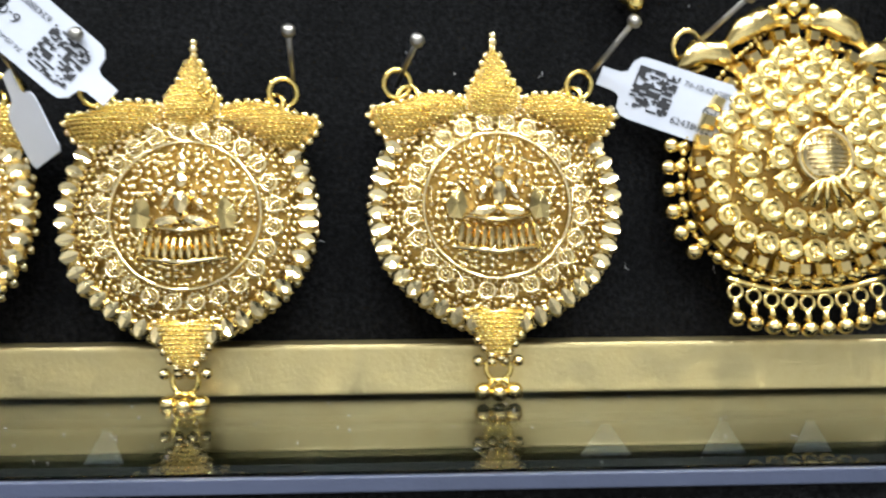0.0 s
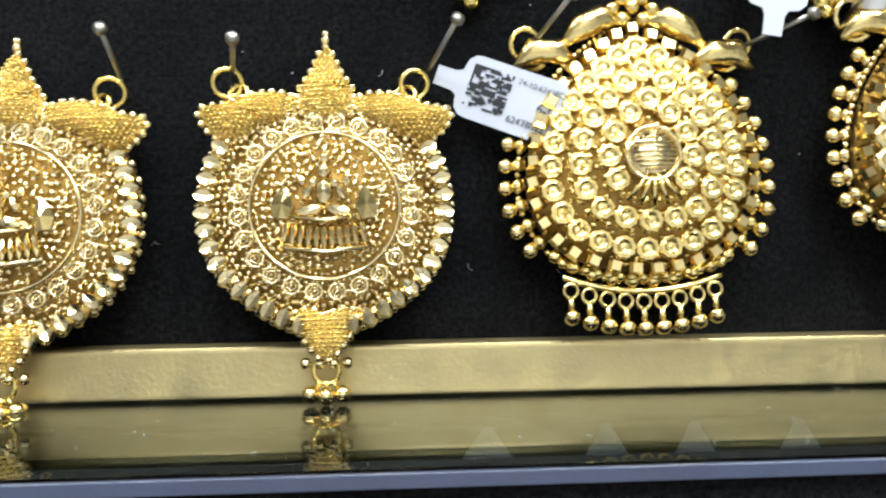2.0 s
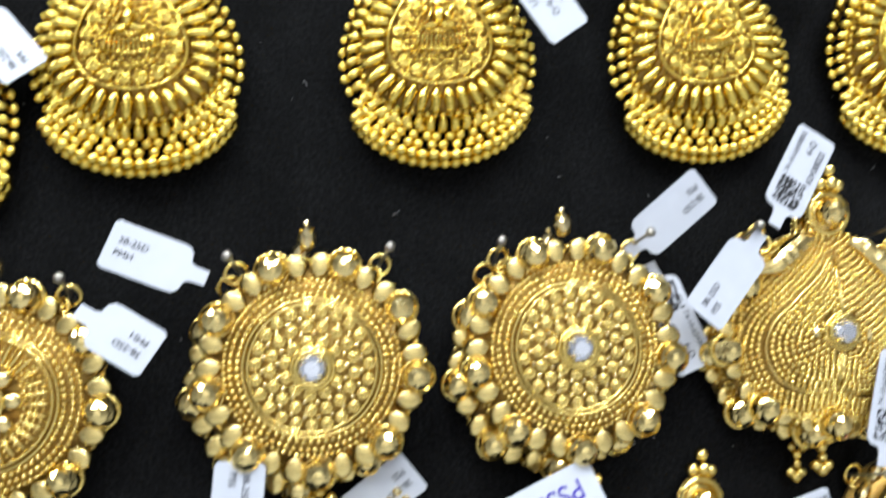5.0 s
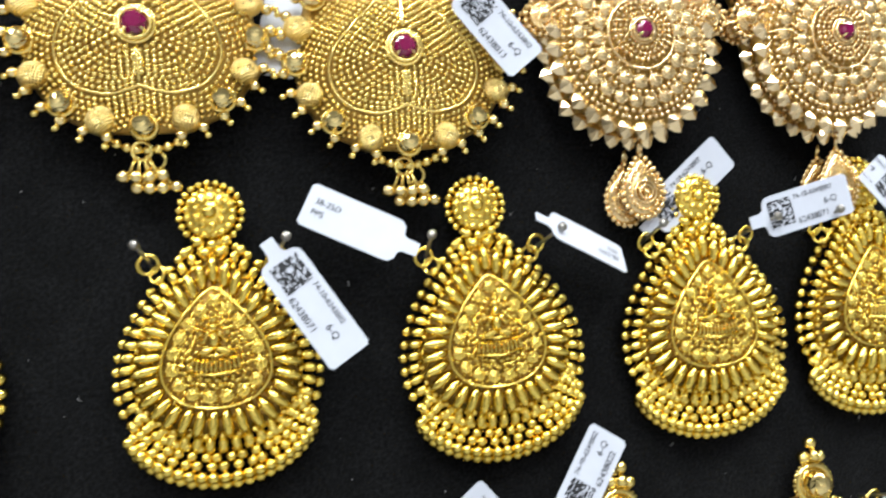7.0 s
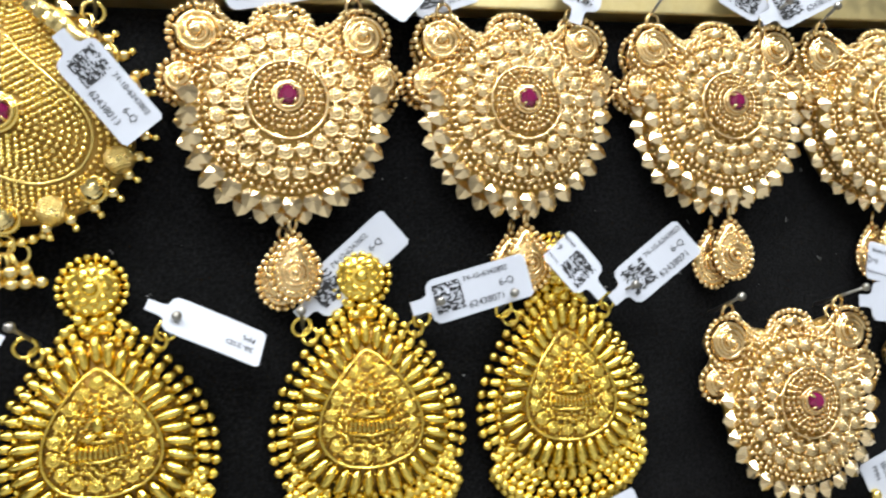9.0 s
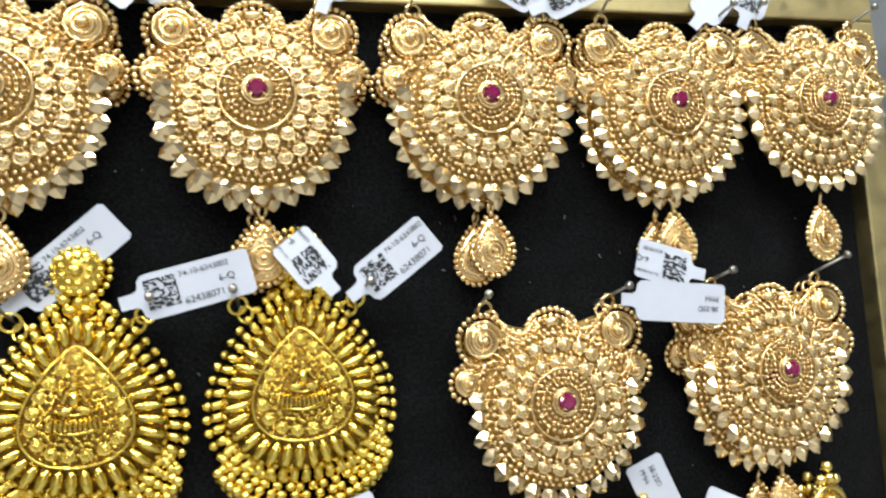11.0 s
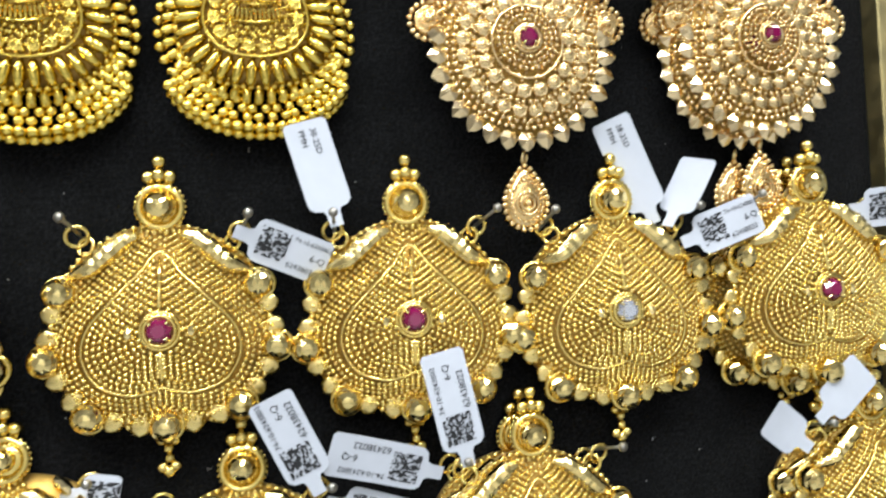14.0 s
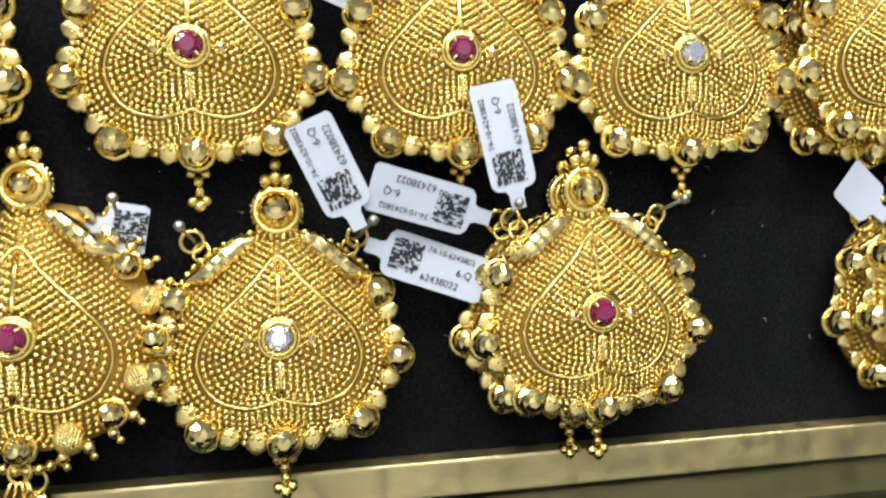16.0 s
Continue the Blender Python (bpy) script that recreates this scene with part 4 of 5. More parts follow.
def crest_pendant():
    """Peach gold crest: four coiled discs, a beaded round, leaf facets and a pear drop."""
    th = base_thing("crest_pendant", "peach gold crest pendant with coiled discs, ruby and pear drop", "crest pendants")
    half = [(0, 21.5), (6, 19), (13, 20.5), (20, 21.5), (24, 17), (22.5, 12), (26.0, 8), (25.5, 3.5), (22, 1), (20.5, -8), (15.5, -16.5), (8, -21.5), (0, -23)]
    out = smooth_closed(mirrored(half), 96)
    h_of = dome(7.5, 3.0, 26.0, -2)
    mb = Mesh()
    mb.sheet(out, lambda x, z: h_of(x, z) - 1.5, 8, 1.2)
    part("back_plate", mb, GOLD_SHADED, th)

    def coil(x0, z0, h, R, parent):
        mb = Mesh()
        turns = 3.2
        path = [(x0 + R * 0.8 * (1 - s) * math.cos(turns * 2 * math.pi * s), z0 + R * 0.8 * (1 - s) * math.sin(turns * 2 * math.pi * s), h + 2.2 * s) for s in [k / 56 for k in range(55)]]
        mb.tube(path, R * 0.10, 5)
        mb.lump(x0, z0, h - 0.6, R * 0.85, R * 0.85, 2.0, 0, 14, 5)
        mb.ball(x0, z0, h + 2.0, R * 0.2, 8, 5)
        c = part("coil_disc", mb, GOLD_PEACH, parent, "coiled wire disc")
        eb = Mesh()
        n = int(2 * math.pi * R / 1.7)
        for i in range(n):
            a = 2 * math.pi * i / n
            eb.ball(x0 + R * math.cos(a), z0 + R * math.sin(a), h, 0.85, 7, 5)
        part("coil_edge", eb, GOLD_PEACH, c)
    for q in (-1, 1):
        coil(q * 19.0, 16.5, 4.6, 6.6, th)
        coil(q * 23.2, 6.0, 3.8, 4.8, th)
        mb = Mesh()
        path = [(q * (4.5 + 9.0 * s), 20.5 - 3.2 * math.sin(math.pi * s) * 0.9) for s in [k / 10 for k in range(11)]]
        for x, z in path:
            mb.ball(x, z, 5.0, 0.85, 7, 5)
            mb.ball(x, z - 1.7, 5.4, 0.75, 7, 5)
        part("swag", mb, GOLD_PEACH, th, kind="stuff")
    mb = Mesh()
    for R, n, r in ((6.0, 13, 0.95), (4.0, 9, 0.9)):
        for i in range(n):
            a = math.pi * i / (n - 1)
            mb.ball(R * 1.15 * math.cos(a), 18.5 + R * 0.85 * math.sin(a), 5.0, r, 7, 5)
    mb.lump(0, 20.3, 5.2, 2.6, 1.6, 1.5, 0, 8, 5)
    part("top_arch", mb, GOLD_PEACH, th, kind="stuff")
    cz = -2.0
    rows = Mesh()
    for R, r in ((4.6, 0.6), (6.0, 0.62), (7.4, 0.7)):
        n = int(2 * math.pi * R / (2.15 * r))
        for i in range(n):
            a = 2 * math.pi * i / n
            x, z = R * math.cos(a), R * math.sin(a)
            rows.ball(x, z, h_of(x, z) + 0.5, r, 6, 4)
    brow = [(0, 21.5), (6, 19), (13, 20.5), (20, 21.5), (24, 17), (22.5, 12), (26, 8), (25.5, 3.5), (21.5, 3), (19, 8), (12, 14.5), (0, 17)]
    strewn(rows, mirrored(brow), h_of, 1.7, 0.8, 0.0)
    for R, r in ((13.4, 0.75), (18.0, 0.8), (19.6, 0.8)):
        n = int(2 * math.pi * R / (2.25 * r))
        for i in range(n):
            a = 2 * math.pi * i / n
            x, z = R * math.cos(a), R * math.sin(a) * 0.98 + cz
            if z < 17.5 and inside(out, x, z):
                rows.ball(x, z, h_of(x, z) + 0.2, r, 6, 4)
    strewn(rows, scaled(out, 0.9), h_of, 1.75, 0.72, -0.35)
    part("bead_field", rows, GOLD_PEACH, th, kind="stuff")
    mb = Mesh()
    mb.tube([(9.0 * math.cos(2 * math.pi * i / 48), 9.0 * math.sin(2 * math.pi * i / 48) - 0.6, h_of(9, 0) + 0.5) for i in range(48)], 0.42, 6, True)
    part("disc_ring", mb, GOLD_PEACH, th)
    rd = button(2.05, GOLD_PEACH)
    for R, n in ((11.2, 17), (15.7, 24)):
        for i in range(n):
            a = 2 * math.pi * (i + 0.5) / n
            x, z = R * math.cos(a), R * math.sin(a) + cz * 0.7
            if z < 15:
                put("rosette", rd, th, x, z, h_of(x, z) + 0.4)
    lf = Mesh()
    lf.petal(0, 0, 0, 0, 4.8, 4.7, 1.5)
    ld = lf.data("facet_leaf", GOLD_PEACH_CUT, False)
    for i in range(17):
        a = math.radians(10 - i * 200 / 16)
        x, z = 19.8 * math.cos(a), 20.2 * math.sin(a) - 2.2
        put("facet_leaf", ld, th, x, z, h_of(x, z) + 0.6, a)
    mb = Mesh()
    mb.ring(0, -28.2, 3.4, 1.5, 0.5, 14, 6, 0.2, 0.9)
    part("drop_ring", mb, GOLD_PEACH, th)
    tear = smooth_closed(mirrored([(0, -30), (3.2, -33.5), (5.6, -38), (5.2, -42.5), (2.8, -45.5), (0, -46.3)]), 40)
    mb = Mesh()
    mb.pillow(scaled(tear, 0.92, 0, -39), 3.0, 1.4, 5)
    d = part("pear_drop", mb, GOLD_PEACH, th, "small beaded pear drop")
    eb = Mesh()
    for x, z in resample(tear, 1.65):
        eb.ball(x, z, 3.2, 0.85, 7, 5)
    for x, z in resample(scaled(tear, 0.72, 0, -39.4), 1.2):
        eb.ball(x, z, 4.1, 0.6, 6, 4)
    eb.ring(0, -39.8, 4.5, 2.9, 0.45, 18, 5)
    eb.ring(0, -39.8, 4.9, 1.8, 0.45, 14, 5)
    eb.ball(0, -39.8, 5.2, 0.95, 8, 5)
    for k in range(7):
        eb.ball(0.6 * (k % 2 * 2 - 1) * (k > 1), -32.6 - 0.75 * k, 4.2, 0.62, 6, 4)
    part("drop_edge", eb, GOLD_PEACH, d)
    loops(th, (-17.5, 17.5), 24.5, 3.2, GOLD_PEACH, 2.0)
    set_gem(th, 0, 0, h_of(0, 0) + 1.3, 2.35, RUBY, GOLD_PEACH, "purple red stone")
    return th


# ---- the setting ----
def box(name, x0, x1, y0, y1, z0, z1, material, parent=None, bevel=0.0):
    bm = bmesh.new()
    bmesh.ops.create_cube(bm, size=1.0)
    bmesh.ops.scale(bm, vec=(x1 - x0, y1 - y0, z1 - z0), verts=bm.verts)
    bmesh.ops.translate(bm, vec=((x0 + x1) / 2, (y0 + y1) / 2, (z0 + z1) / 2), verts=bm.verts)
    if bevel:
        bmesh.ops.bevel(bm, geom=bm.edges[:], offset=bevel, segments=3, affect="EDGES", profile=0.6)
    me = bpy.data.meshes.new(name)
    bm.to_mesh(me)
    bm.free()
    me.materials.append(material)
    ob = new(name, me)
    ob.parent = parent
    return ob


LEFT, RIGHT, TOP = -0.160, 0.4697, 0.2662
tray = tagged(new("display_tray"), "black velvet display tray with gilt rim full of pendants", "display tray")
box("velvet_board", LEFT, RIGHT, 0.0, 0.006, 0.0, TOP, VELVET, tray)
box("tray_back", LEFT - 0.009, RIGHT + 0.009, 0.0065, 0.012, -0.0085, TOP + 0.009, DARK, tray)
box("bottom_rim", LEFT - 0.0095, RIGHT + 0.0098, -0.006, 0.006, -0.0085, 0.0, RIM, tray, 0.0008)
box("top_rim", LEFT - 0.0095, RIGHT + 0.0098, -0.006, 0.006, TOP, TOP + 0.0098, RIM, tray, 0.0008)
box("right_rim", RIGHT, RIGHT + 0.0098, -0.0061, 0.006, 0.0002, TOP - 0.0002, RIM, tray, 0.0008)
box("left_rim", LEFT - 0.0095, LEFT, -0.0061, 0.006, 0.0002, TOP - 0.0002, RIM, tray, 0.0008)
shelf = tagged(box("glass_shelf", -0.5, 0.9, -0.046, 0.12, -0.0108, -0.0088, GLASS, None, 0.0003), "clear glass shelf with dusty polished front edge", "shelf")
shelf.visible_shadow = False
shelf_edge = box("ground_edge", -0.5, 0.9, -0.0470, -0.0462, -0.0108, -0.0090, EDGE, shelf, 0.0003)
lower = tagged(new("lower_tray"), "gilt edge of another tray below the glass", "display tray")
box("tray_rim", -0.5, 0.6, 0.050, 0.056, -0.060, -0.0297, RIM_SHADED, lower, 0.0008)
box("tray_velvet", -0.5, 0.6, 0.0565, 0.062, -0.060, -0.029, VELVET, lower)
tagged(box("cabinet_rail", -0.9, 1.3, -0.0455, -0.040, -0.0998, -0.0110, VELVET), "dark front rail under the glass shelf", kind="structure")
tagged(box("cabinet_base", -0.9, 1.3, -0.0455, 0.16, -0.9998, -0.10, DARK), "dark cabinet base below the glass shelf", kind="structure")
tagged(box("cabinet_back", -0.9, 1.3, 0.13, 0.16, -0.0998, 0.8, DARK), "dark cabinet back wall", kind="structure")
tagged(box("side_panel", 0.498, 0.9, 0.004, 0.02, -0.0087, 0.6, FABRIC), "pale grey wall panel beside the tray", kind="structure")
tagged(box("floor", -3, 3, -3.5, 0.6, -1.04, -1.0, WALL), "shop floor", kind="structure")
tagged(box("ceiling", -3, 3, -3.5, 0.6, 1.42, 1.46, WALL), "pale shop ceiling", kind="structure")
tagged(box("wall_back", -3, 3, 0.6, 0.65, -1.0, 1.42, WALL), "unseen shop wall", kind="structure")
# Out of view; lightened so that the gold mirrors something bright.
tagged(box("wall_front", -3, 3, -3.55, -3.5, -1.0, 1.42, LIT_WALL), "unseen shop wall", kind="structure")
tagged(box("wall_left", -3.05, -3, -3.5, 0.6, -1.0, 1.42, WALL), "unseen shop wall", kind="structure")
tagged(box("wall_right", 3, 3.05, -3.5, 0.6, -1.0, 1.42, WALL), "unseen shop wall", kind="structure")


# ---- pins and pendants on the board ----
def pin_mesh():
    mb = Mesh()
    mb.tube([(0, 0, -4), (0, 0, 15.2)], 0.42, 7)
    mb.tube([(0, 0, 15.0), (0, 0, 15.4), (0, 0, 16.2), (0, 0, 16.6)], [0.5, 1.1, 1.1, 0.6], 10)
    return mb.data("pin", STEEL)


PIN = pin_mesh()


def pin(x, z, dx=0.0, dz=4.0):
    """A pin in the board at x, z, whose head stands out by dx, dz."""
    ob = new("steel_pin", PIN)
    ob.matrix_basis = pose(x * 0.001, -0.001, z * 0.001, -math.degrees(math.atan2(dz, 16.0)), 0, math.degrees(math.atan2(dx, 16.0)))
    return tagged(ob, "bare steel pin with flat head in black velvet", "pin", "pins")


made = {}
rnd = random.Random(11)


SIZE = {"shield": 0.965, "pear": 1.03, "lobed": 1.03, "round": 1.06, "spade": 1.05, "drop": 1.03, "crest": 1.0}


def hang(key, build, x, z, out=1.5, tilt=0.0, lean=0.0, back=None, pins=(), label=""):
    """One pendant with its gem centre at x, z; back: another of its kind hangs behind it."""
    def m(px, pz, po, pt):
        return pose(px * 0.001, -po * 0.001, pz * 0.001, lean, pt, rnd.uniform(-1.5, 1.5))
    if key not in made:
        made[key] = build()
        k = SIZE[key.split("_")[0]]
        made[key].matrix_basis = m(x, z, out, tilt) @ Matrix.Diagonal((k, k, k, 1))
        th = made[key]
    else:
        th = copy_thing(made[key], m(x, z, out, tilt))
    if label:
        th["label"] = label
    if back:
        copy_thing(made[key], m(x + back[0], z + back[1], 0.6, tilt + 3))
    for px, pz, dx, dz in pins:
        pin(x + px, z + pz, dx, dz)
    return th
SHOULDER = {"shield": (16.0, 22.0), "pear": (18.0, 19.0), "lobed": (17.5, 24.5), "round": (15.2, 20.8), "spade": (17.6, 21.8), "drop": (14.0, 19.0), "crest": (17.5, 24.5)}


def two(kind, l=(-1, 4), r=(3, 4)):
    a, b = SHOULDER[kind]
    return ((-a, b, *l), (a, b, *r))


lemon = lambda: pear_pendant(GOLD_MID, "gold domed pear pendant with rosettes and bell fringe", 9, -1.4)
pale = lambda: pear_pendant(GOLD_PALE, "pale gold domed pear pendant with rosettes and bell fringe", 10, 2.6)
ruby = lambda: spade_pendant(RUBY, "dark red stone")
white = lambda: spade_pendant(CLEAR, "white stone")
# bottom row
hang("shield", shield_pendant, -94.5, 21.0, 3.5, 0, -6, pins=two("shield"))
hang("shield", shield_pendant, -49.6, 20.7, 3.5, 0, -6, pins=two("shield", (2, 6), (1.5, 7)))
hang("shield", shield_pendant, 0.0, 22.2, 3.5, 0, -6, pins=two("shield", (3.5, 3.4), (6.5, 8)))
hang("pear", lemon, 52.2, 30.6, 2.0, 0, -6, pins=two("pear", (6, 6), (10, 3)))
hang("pear_pale", pale, 108.4, 35.6, 3.0, 0, -4, pins=two("pear"))
hang("lobed", lobed_pendant, 175.4, 24.6, 3.0, 8, -4, pins=two("lobed"))
hang("lobed", lobed_pendant, 237.9, 33.0, 3.0, 0, -6, pins=two("lobed"))
hang("spade_white", white, 289.2, 29.8, 3.0, 0, -8, pins=two("spade"))
hang("spade_ruby", ruby, 359.9, 32.6, 5.5, 0, -4, back=(-3.5, -1.0), pins=two("spade"))
hang("spade_ruby", ruby, 458.0, 33.5, 6.0, 0, -4, back=(-5.0, -3.0), pins=two("spade"))
# second row
hang("round_green", lambda: round_pendant(EMERALD, "green stone", True), 24.0, 92.3, pins=two("round"))
hang("round_white", lambda: round_pendant(CLEAR, "white stone", False), 91.6, 94.8, 5.5, back=(-3.5, -3.5), pins=two("round"))
hang("round_white", None, 150.2, 94.8, 5.5, back=(-4.0, -4.0), pins=two("round"))
hang("spade_white", None, 212.8, 94.0, 5.0, 7, back=(-2.4, -2.4), pins=two("spade"))
hang("spade_ruby", None, 273.0, 92.6, pins=two("spade"))
hang("spade_ruby", None, 330.8, 92.1, 2.0, pins=two("spade"))
hang("spade_white", None, 384.3, 91.4, 4.0, pins=two("spade"))
hang("spade_ruby", None, 440.9, 94.0, 6.0, back=(-4.5, -3.5), pins=two("spade"))
# third row
for x, z, o, tilt in ((7.0, 160.0, 1.5, 0), (56.0, 171.8, 2.0, 0), (124.3, 171.0, 2.0, 0), (188.8, 169.3, 2.0, -3), (246.5, 168.6, 2.0, 0), (296.3, 169.4, 2.0, 0)):
    hang("drop", drop_pendant, x, z, o, tilt, pins=two("drop"))
hang("crest", crest_pendant, 361.0, 159.0, 5.0, pins=two("crest"))
hang("crest", None, 428.4, 161.6, 4.0, back=(-4.0, -2.0), pins=two("crest", (2, 4), (9, 7)))
# top row
hang("lobed", None, 49.0, 242.0, 2.0, pins=two("lobed"))
hang("lobed", None, 111.3, 243.4, 2.0, pins=two("lobed"))
hang("lobed", None, 171.4, 237.2, 2.5, pins=two("lobed"))
for x, z, b in ((231.0, 240.0, (-0.8, -1.5)), (288.6, 239.2, (-1.0, -1.5)), (347.2, 238.4, (-1.5, -2)), (401.3, 237.4, (-2, -2)), (450.0, 238.0, None)):
    hang("crest", None, x, z, 5.0, back=b, pins=two("crest"))


# ---- paper tags on the pins ----
def text_mesh(words, size, material):
    cu = bpy.data.curves.new("words", "FONT")
    cu.body, cu.size, cu.align_y = words, size, "CENTER"
    ob = bpy.data.objects.new("words", cu)
    scene.collection.objects.link(ob)
    me = bpy.data.meshes.new_from_object(ob.evaluated_get(bpy.context.evaluated_depsgraph_get()))
    bpy.data.objects.remove(ob)
    me.materials.append(material)
    return me


def laid(me, u, v, curl, L, shift):
    """Lays flat words or bars on a curled tag: along u, across v, just above the paper."""
    me = me.copy()
    for w in me.vertices:
        x, y = w.co.x * 1000 + u, w.co.y * 1000 + v
        w.co = (x * 0.001, -(curl * (x / L) ** 2 + 0.16 + shift) * 0.001, y * 0.001)
    return me


WORDS = {}


def words(text, size, material):
    key = (text, size, material.name)
    if key not in WORDS:
        WORDS[key] = text_mesh(text, size, material)
    return WORDS[key]


def bar_block(seed):
    """A square patch of short plain bars, in rows."""
    r = random.Random(seed)
    vs, fs = [], []
    for k in range(20):
        y, x = -3.5 + k * 0.35, -3.5
        while x < 3.4:
            w = r.choice((0.35, 0.35, 0.7, 1.05))
            if r.random() < 0.58:
                n = len(vs)
                x1 = min(3.5, x + w)
                vs += [(x * 0.001, y * 0.001, 0), (x1 * 0.001, y * 0.001, 0), (x1 * 0.001, (y + 0.35) * 0.001, 0), (x * 0.001, (y + 0.35) * 0.001, 0)]
                fs.append((n, n + 1, n + 2, n + 3))
            x += w
    me = bpy.data.meshes.new("bars")
    me.from_pydata(vs, [], fs)
    me.materials.append(INK)
    return me


def paper_tag(kind, x, z, out, ang, L, text, n):
    """A paper tag that hangs from its neck at x, z and lies along ang."""
    r = random.Random(n)
    curl, W = r.uniform(-1.5, 3.0), 10.6
    said = {"q": "white paper tag with printed code on a pin", "e": "white paper tag turned aside on a pin", "f": "blank white paper tag turned aside on a pin", "t": "blank white paper tag turned edgewise on a pin", "p": "blank-backed white paper tag on a pin", "s": "white paper tag with blue handwritten letters"}[kind]
    th = tagged(new("paper_tag"), said, "tag", "paper tags")
    th.matrix_basis = pose(x * 0.001, -out * 0.001, z * 0.001, 0, -ang, 0) @ pose(0, 0, 0, {"t": -60, "e": -46, "f": 42}.get(kind, r.uniform(-10, 10)), 0, 8 if kind == "e" else r.uniform(-6, 6))
    mb = Mesh()
    cut = [(0.0, 1.6), (3.2, 1.7), (4.2, 2.2), (4.6, W / 2 - 1.2), (5.6, W / 2 - 0.2), (7, W / 2), (L * 0.45 + 3, W / 2), (L * 0.7 + 2, W / 2), (L - 0.9, W / 2), (L, W / 2 - 0.7)]
    vs, fs = [], []
    for u, w in cut:
        for v in (-w, -w / 3, w / 3, w):
            vs.append((u, v, curl * (u / L) ** 2))
    m = len(vs)
    vs += [(a, b, c - 0.18) for a, b, c in vs]
    for i in range(len(cut) - 1):
        for j in range(3):
            a = i * 4 + j
            fs += [(a, a + 4, a + 5, a + 1), (m + a, m + a + 1, m + a + 5, m + a + 4)]
        for j in (0, 3):
            a = i * 4 + j
            fs.append((a, m + a, m + a + 4, a + 4) if j == 0 else (a, a + 4, m + a + 4, m + a))
    e = (len(cut) - 1) * 4
    for j in range(3):
        fs += [(j, j + 1, m + j + 1, m + j), (e + j, m + e + j, m + e + j + 1, e + j + 1)]
    mb.add(vs, fs)
    part("sheet", mb, PAPER, th, smooth=False)

    def print_on(name, me, u, v, over=False):
        if over:
            me = me.copy()
            for w in me.vertices:
                w.co = (-w.co.x, -w.co.y, 0)
        ob = new(name, laid(me, u, v, curl, L, 0.0))
        ob.parent = th
    if kind == "q":
        print_on("printed_block", bar_block(n), 9.3, 0.3)
        if L < 17:
            return th
        s = min(1.0, max(0.6, (L - 13) / 12))
        print_on("printed_line", words("74-10-6243802", 0.00185 * s, INK), 13.6, 3.2)
        print_on("printed_line", words("6-Q", 0.0023, INK), 13.6 + (L - 13.6) * 0.52, 0.0)
        print_on("printed_line", words(text, 0.0023 * s, INK), 13.6, -3.1)
    elif kind == "s":
        print_on("handwriting", words(text, 0.0062, BLUE_INK), L - 3.5, 0.3, True)
    elif text != "-":
        a, b = text.split("/")
        print_on("printed_line", words(a, 0.0021, INK), L - 2.0, -1.4, True)
        print_on("printed_line", words(b, 0.0021, INK), L - 2.0, 1.4, True)
    return th


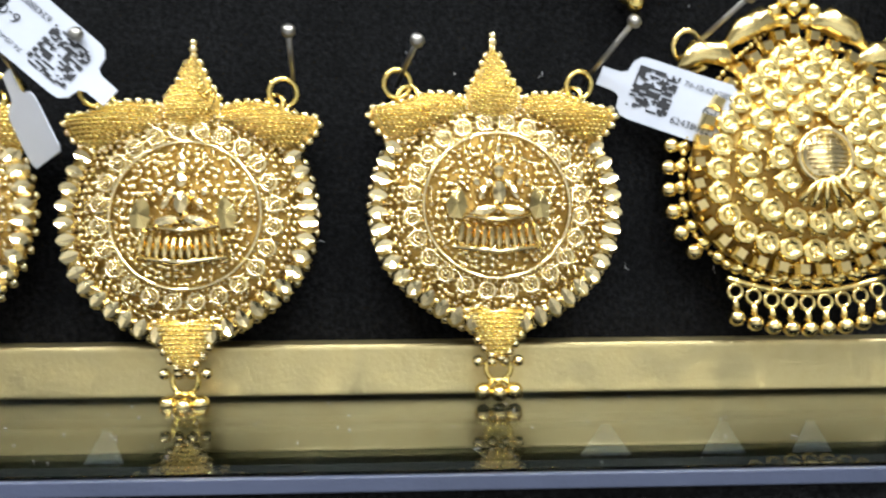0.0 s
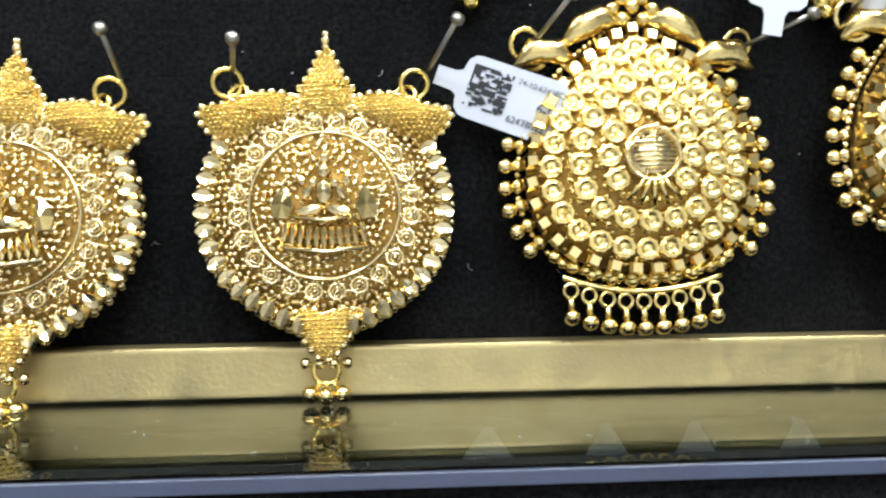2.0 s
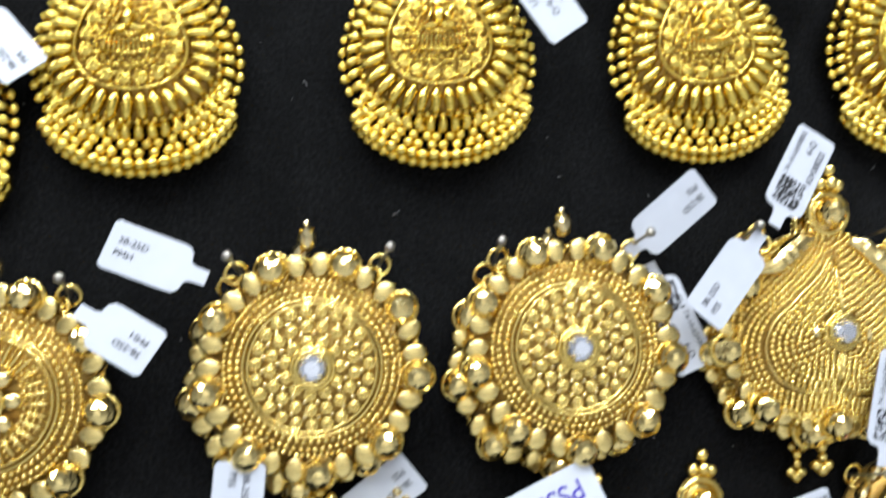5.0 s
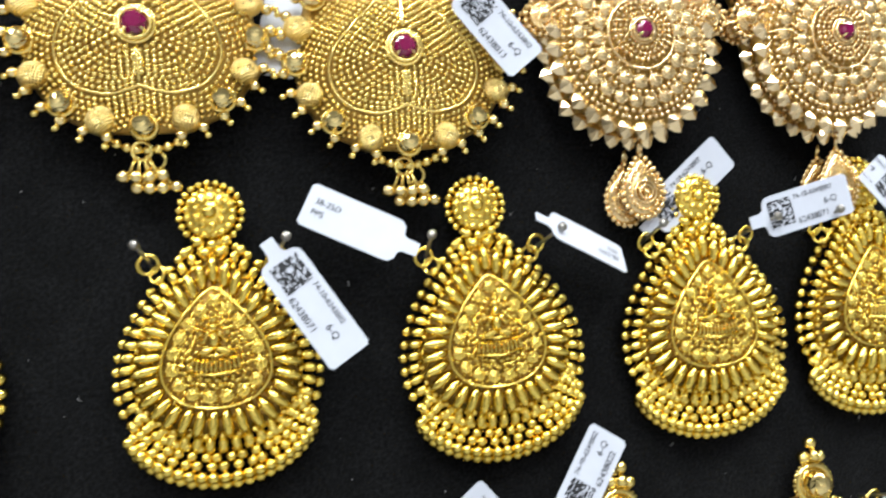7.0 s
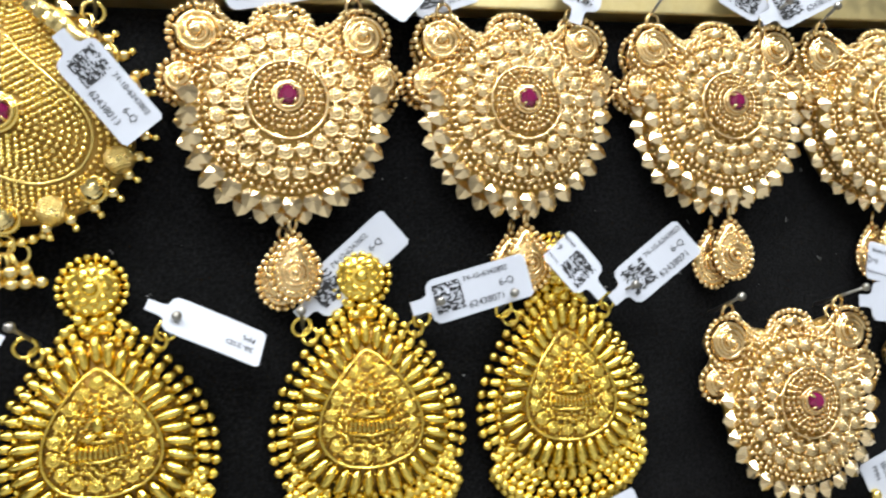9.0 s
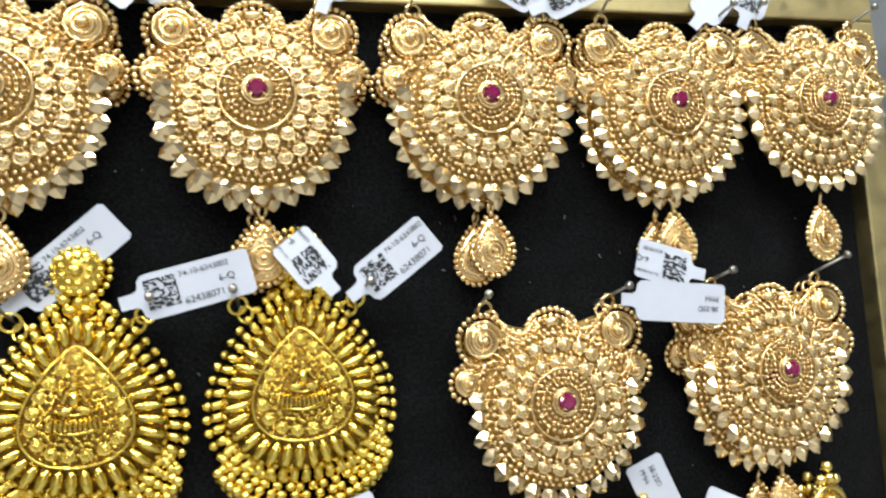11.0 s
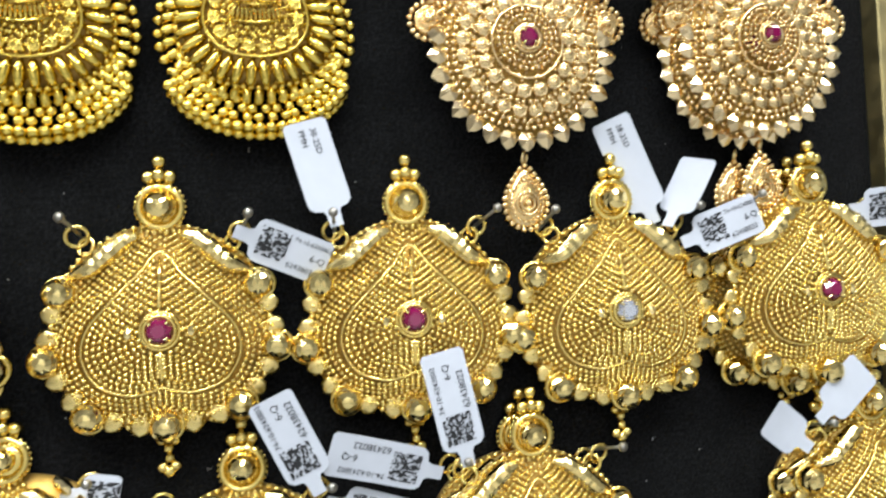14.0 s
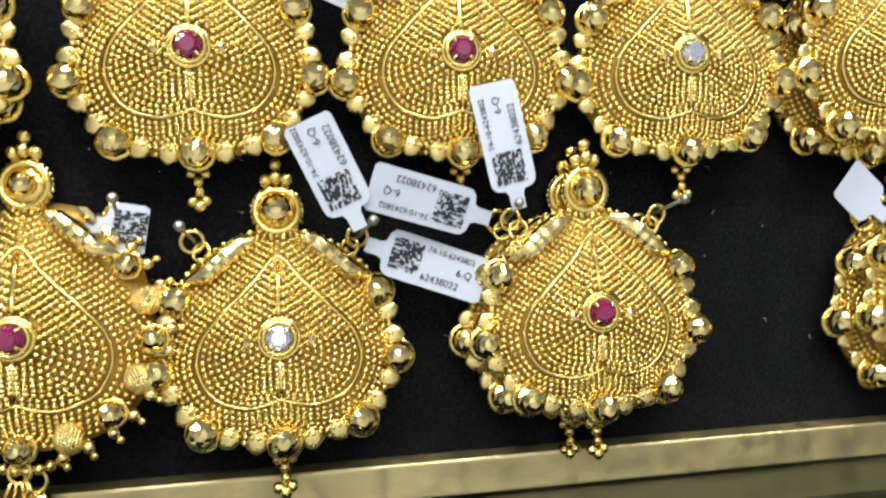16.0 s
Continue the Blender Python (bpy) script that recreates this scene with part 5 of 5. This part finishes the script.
TAGS = (
    ("q", -59.4, 39.0, 14, 139, 19.3, "62438022"),
    ("f", -76.0, 43.3, 12, -70, 14.5, "-"),
    ("q", 18.4, 45.2, 4, -21, 21.7, "62438022"),
    ("p", 72.1, 49.3, 13, 82, 27.2, "38-25D/PSS"),
    ("p", 45.2, 110.2, 16, -35, 17.9, "38-25D/PMH"),
    ("p", 70.9, 115.0, 15, 156, 21.7, "38-25D/PMH"),
    ("p", 91.4, 55.6, 5, 35, 25.6, "38-25D/PSS"),
    ("s", 125.5, 55.4, 14, 21, 28.7, "PSSR"),
    ("p", 165.2, 115.4, 9, 37, 25.0, "38-25D/PSS"),
    ("q", 171.7, 112.9, 5, -71, 27.2, "62438022"),
    ("p", 195.3, 117.9, 15, -132, 24.4, "38-25D/PSS"),
    ("q", 200.4, 119.7, 12, 56, 26.4, "62438022"),
    ("q", 219.5, 62.6, 15, 73, 26.5, "62438022"),
    ("q", 156.2, 50.9, 15, 4, 28.8, "62438013"),
    ("q", 187.3, 49.2, 13, 11, 21.6, "62438013"),
    ("p", 21.5, 178.9, 8, -54, 21.1, "38-25D/PPS"),
    ("q", 136.6, 193.1, 15, -58, 32.0, "62438071"),
    ("p", 171.0, 189.0, 12, 153, 28.4, "38-25D/PPS"),
    ("e", 199.6, 195.2, 15, -26, 26.5, "38-25D/PPS"),
    ("q", 231.2, 190.2, 6, 40, 31.7, "62438071"),
    ("q", 256.8, 190.0, 14, 13, 29.6, "62438071"),
    ("q", 305.0, 189.9, 14, 127, 17.4, "62438071"),
    ("q", 308.4, 188.6, 12, 36, 25.4, "62438071"),
    ("q", 184.0, 254.0, 15, -52, 27.4, "62438013"),
    ("p", 146.5, 259.5, 3, -103, 27.4, "-"),
    ("q", 213.9, 265.7, 12, 12, 33.4, "62438780"),
    ("p", 247.5, 275.6, 11, -42, 20.7, "-"),
    ("q", 258.9, 265.3, 9, 19, 21.8, "62438780"),
    ("q", 305.1, 260.4, 12, 70, 21.2, "62438780"),
    ("q", 367.7, 265.2, 10, 151, 17.6, "62438780"),
    ("q", 361.1, 262.7, 12, 24, 25.3, "62438780"),
    ("p", 411.9, 260.7, 10, 46, 24.8, "-"),
    ("q", 426.6, 260.1, 12, 65, 25.2, "62438780"),
    ("q", 406.0, 188.9, 13, 163, 20.7, "62438780"),
    ("p", 378.8, 183.9, 16, -6, 31.5, "38-25D/PMH"),
    ("p", 313.6, 115.0, 9, 106, 26.2, "38-25D/PMH"),
    ("q", 289.8, 114.7, 9, -23, 22.9, "62438022"),
    ("p", 396.2, 113.3, 8, 113, 29.6, "38-25D/PMH"),
    ("t", 397.8, 112.3, 11, 56, 20.2, "-"),
    ("q", 401.4, 107.7, 12, 19, 23.2, "62438022"),
    ("q", 450.6, 114.8, 13, 4, 25.5, "62438022"),
    ("q", 307.0, 53.7, 14, 115, 25.2, "62438022"),
    ("q", 335.8, 55.0, 12, 163, 27.9, "62438022"),
    ("q", 341.8, 57.0, 15, 102, 27.9, "62438022"),
    ("q", 308.3, 50.4, 10, -20, 28.5, "62438022"),
    ("q", 249.7, 56.8, 5, -10, 12.8, "62438022"),
    ("p", 434.1, 52.4, 14, 142, 16.3, "-"),
    ("p", 436.1, 59.7, 15, 42, 19.5, "-"),
)
for n, row in enumerate(TAGS):
    paper_tag(*row, n)
# tags standing below the glass, behind the shelf's front edge
for n, (x, w) in enumerate(((-85, 11), (32, 15), (60.5, 13), (82, 12), (108, 13), (140, 13))):
    mb = Mesh()
    mb.add([(-w / 2, 0, 0), (w / 2, 0, 0), (1.5, 8.5, -1.5), (-0.8, 8.5, -1.5), (-w / 2, 0, -0.25), (w / 2, 0, -0.25), (1.5, 8.5, -1.75), (-0.8, 8.5, -1.75)],
           [(0, 1, 2, 3), (7, 6, 5, 4), (0, 4, 5, 1), (1, 5, 6, 2), (2, 6, 7, 3), (3, 7, 4, 0)])
    th = tagged(new("folded_tag", mb.data("folded_tag", PAPER, False)), "folded white paper tag below the glass shelf", "tag", "folded tags")
    th.matrix_basis = pose(x * 0.001, 0.044, -0.0350, 0, 0, 0) @ Matrix.Scale(0.82, 4)

# ---- lint on the velvet ----
rl = random.Random(21)
mb = Mesh()
for k in range(260):
    x, z = rl.uniform(-110, 465), rl.uniform(2, 262)
    if rl.random() < 0.6:
        mb.ball(x, z, 0.1, rl.uniform(0.08, 0.2), 4, 3)
    else:
        a = rl.uniform(0, 6.3)
        mb.tube([(x, z, 0.1), (x + 0.7 * math.cos(a), z + 0.7 * math.sin(a), 0.3), (x + 1.3 * math.cos(a + 0.6), z + 1.3 * math.sin(a + 0.6), 0.1)], 0.05, 3)
lint = tagged(new("lint", mb.data("lint", LINT)), "pale lint specks on black velvet", "lint", kind="stuff")
mb = Mesh()
for k in range(160):
    x, y = rl.uniform(-120, 300), rl.uniform(7, 45)
    a = rl.uniform(0, 6.3)
    if rl.random() < 0.7:
        mb.ball(x, -8.65, y, rl.uniform(0.05, 0.14), 4, 3)
    else:
        mb.tube([(x, -8.7, y), (x + 0.8 * math.cos(a), -8.6, y + 0.8 * math.sin(a))], 0.05, 3)
tagged(new("dust", mb.data("dust", LINT)), "pale dust specks on the glass shelf", "dust", kind="stuff")
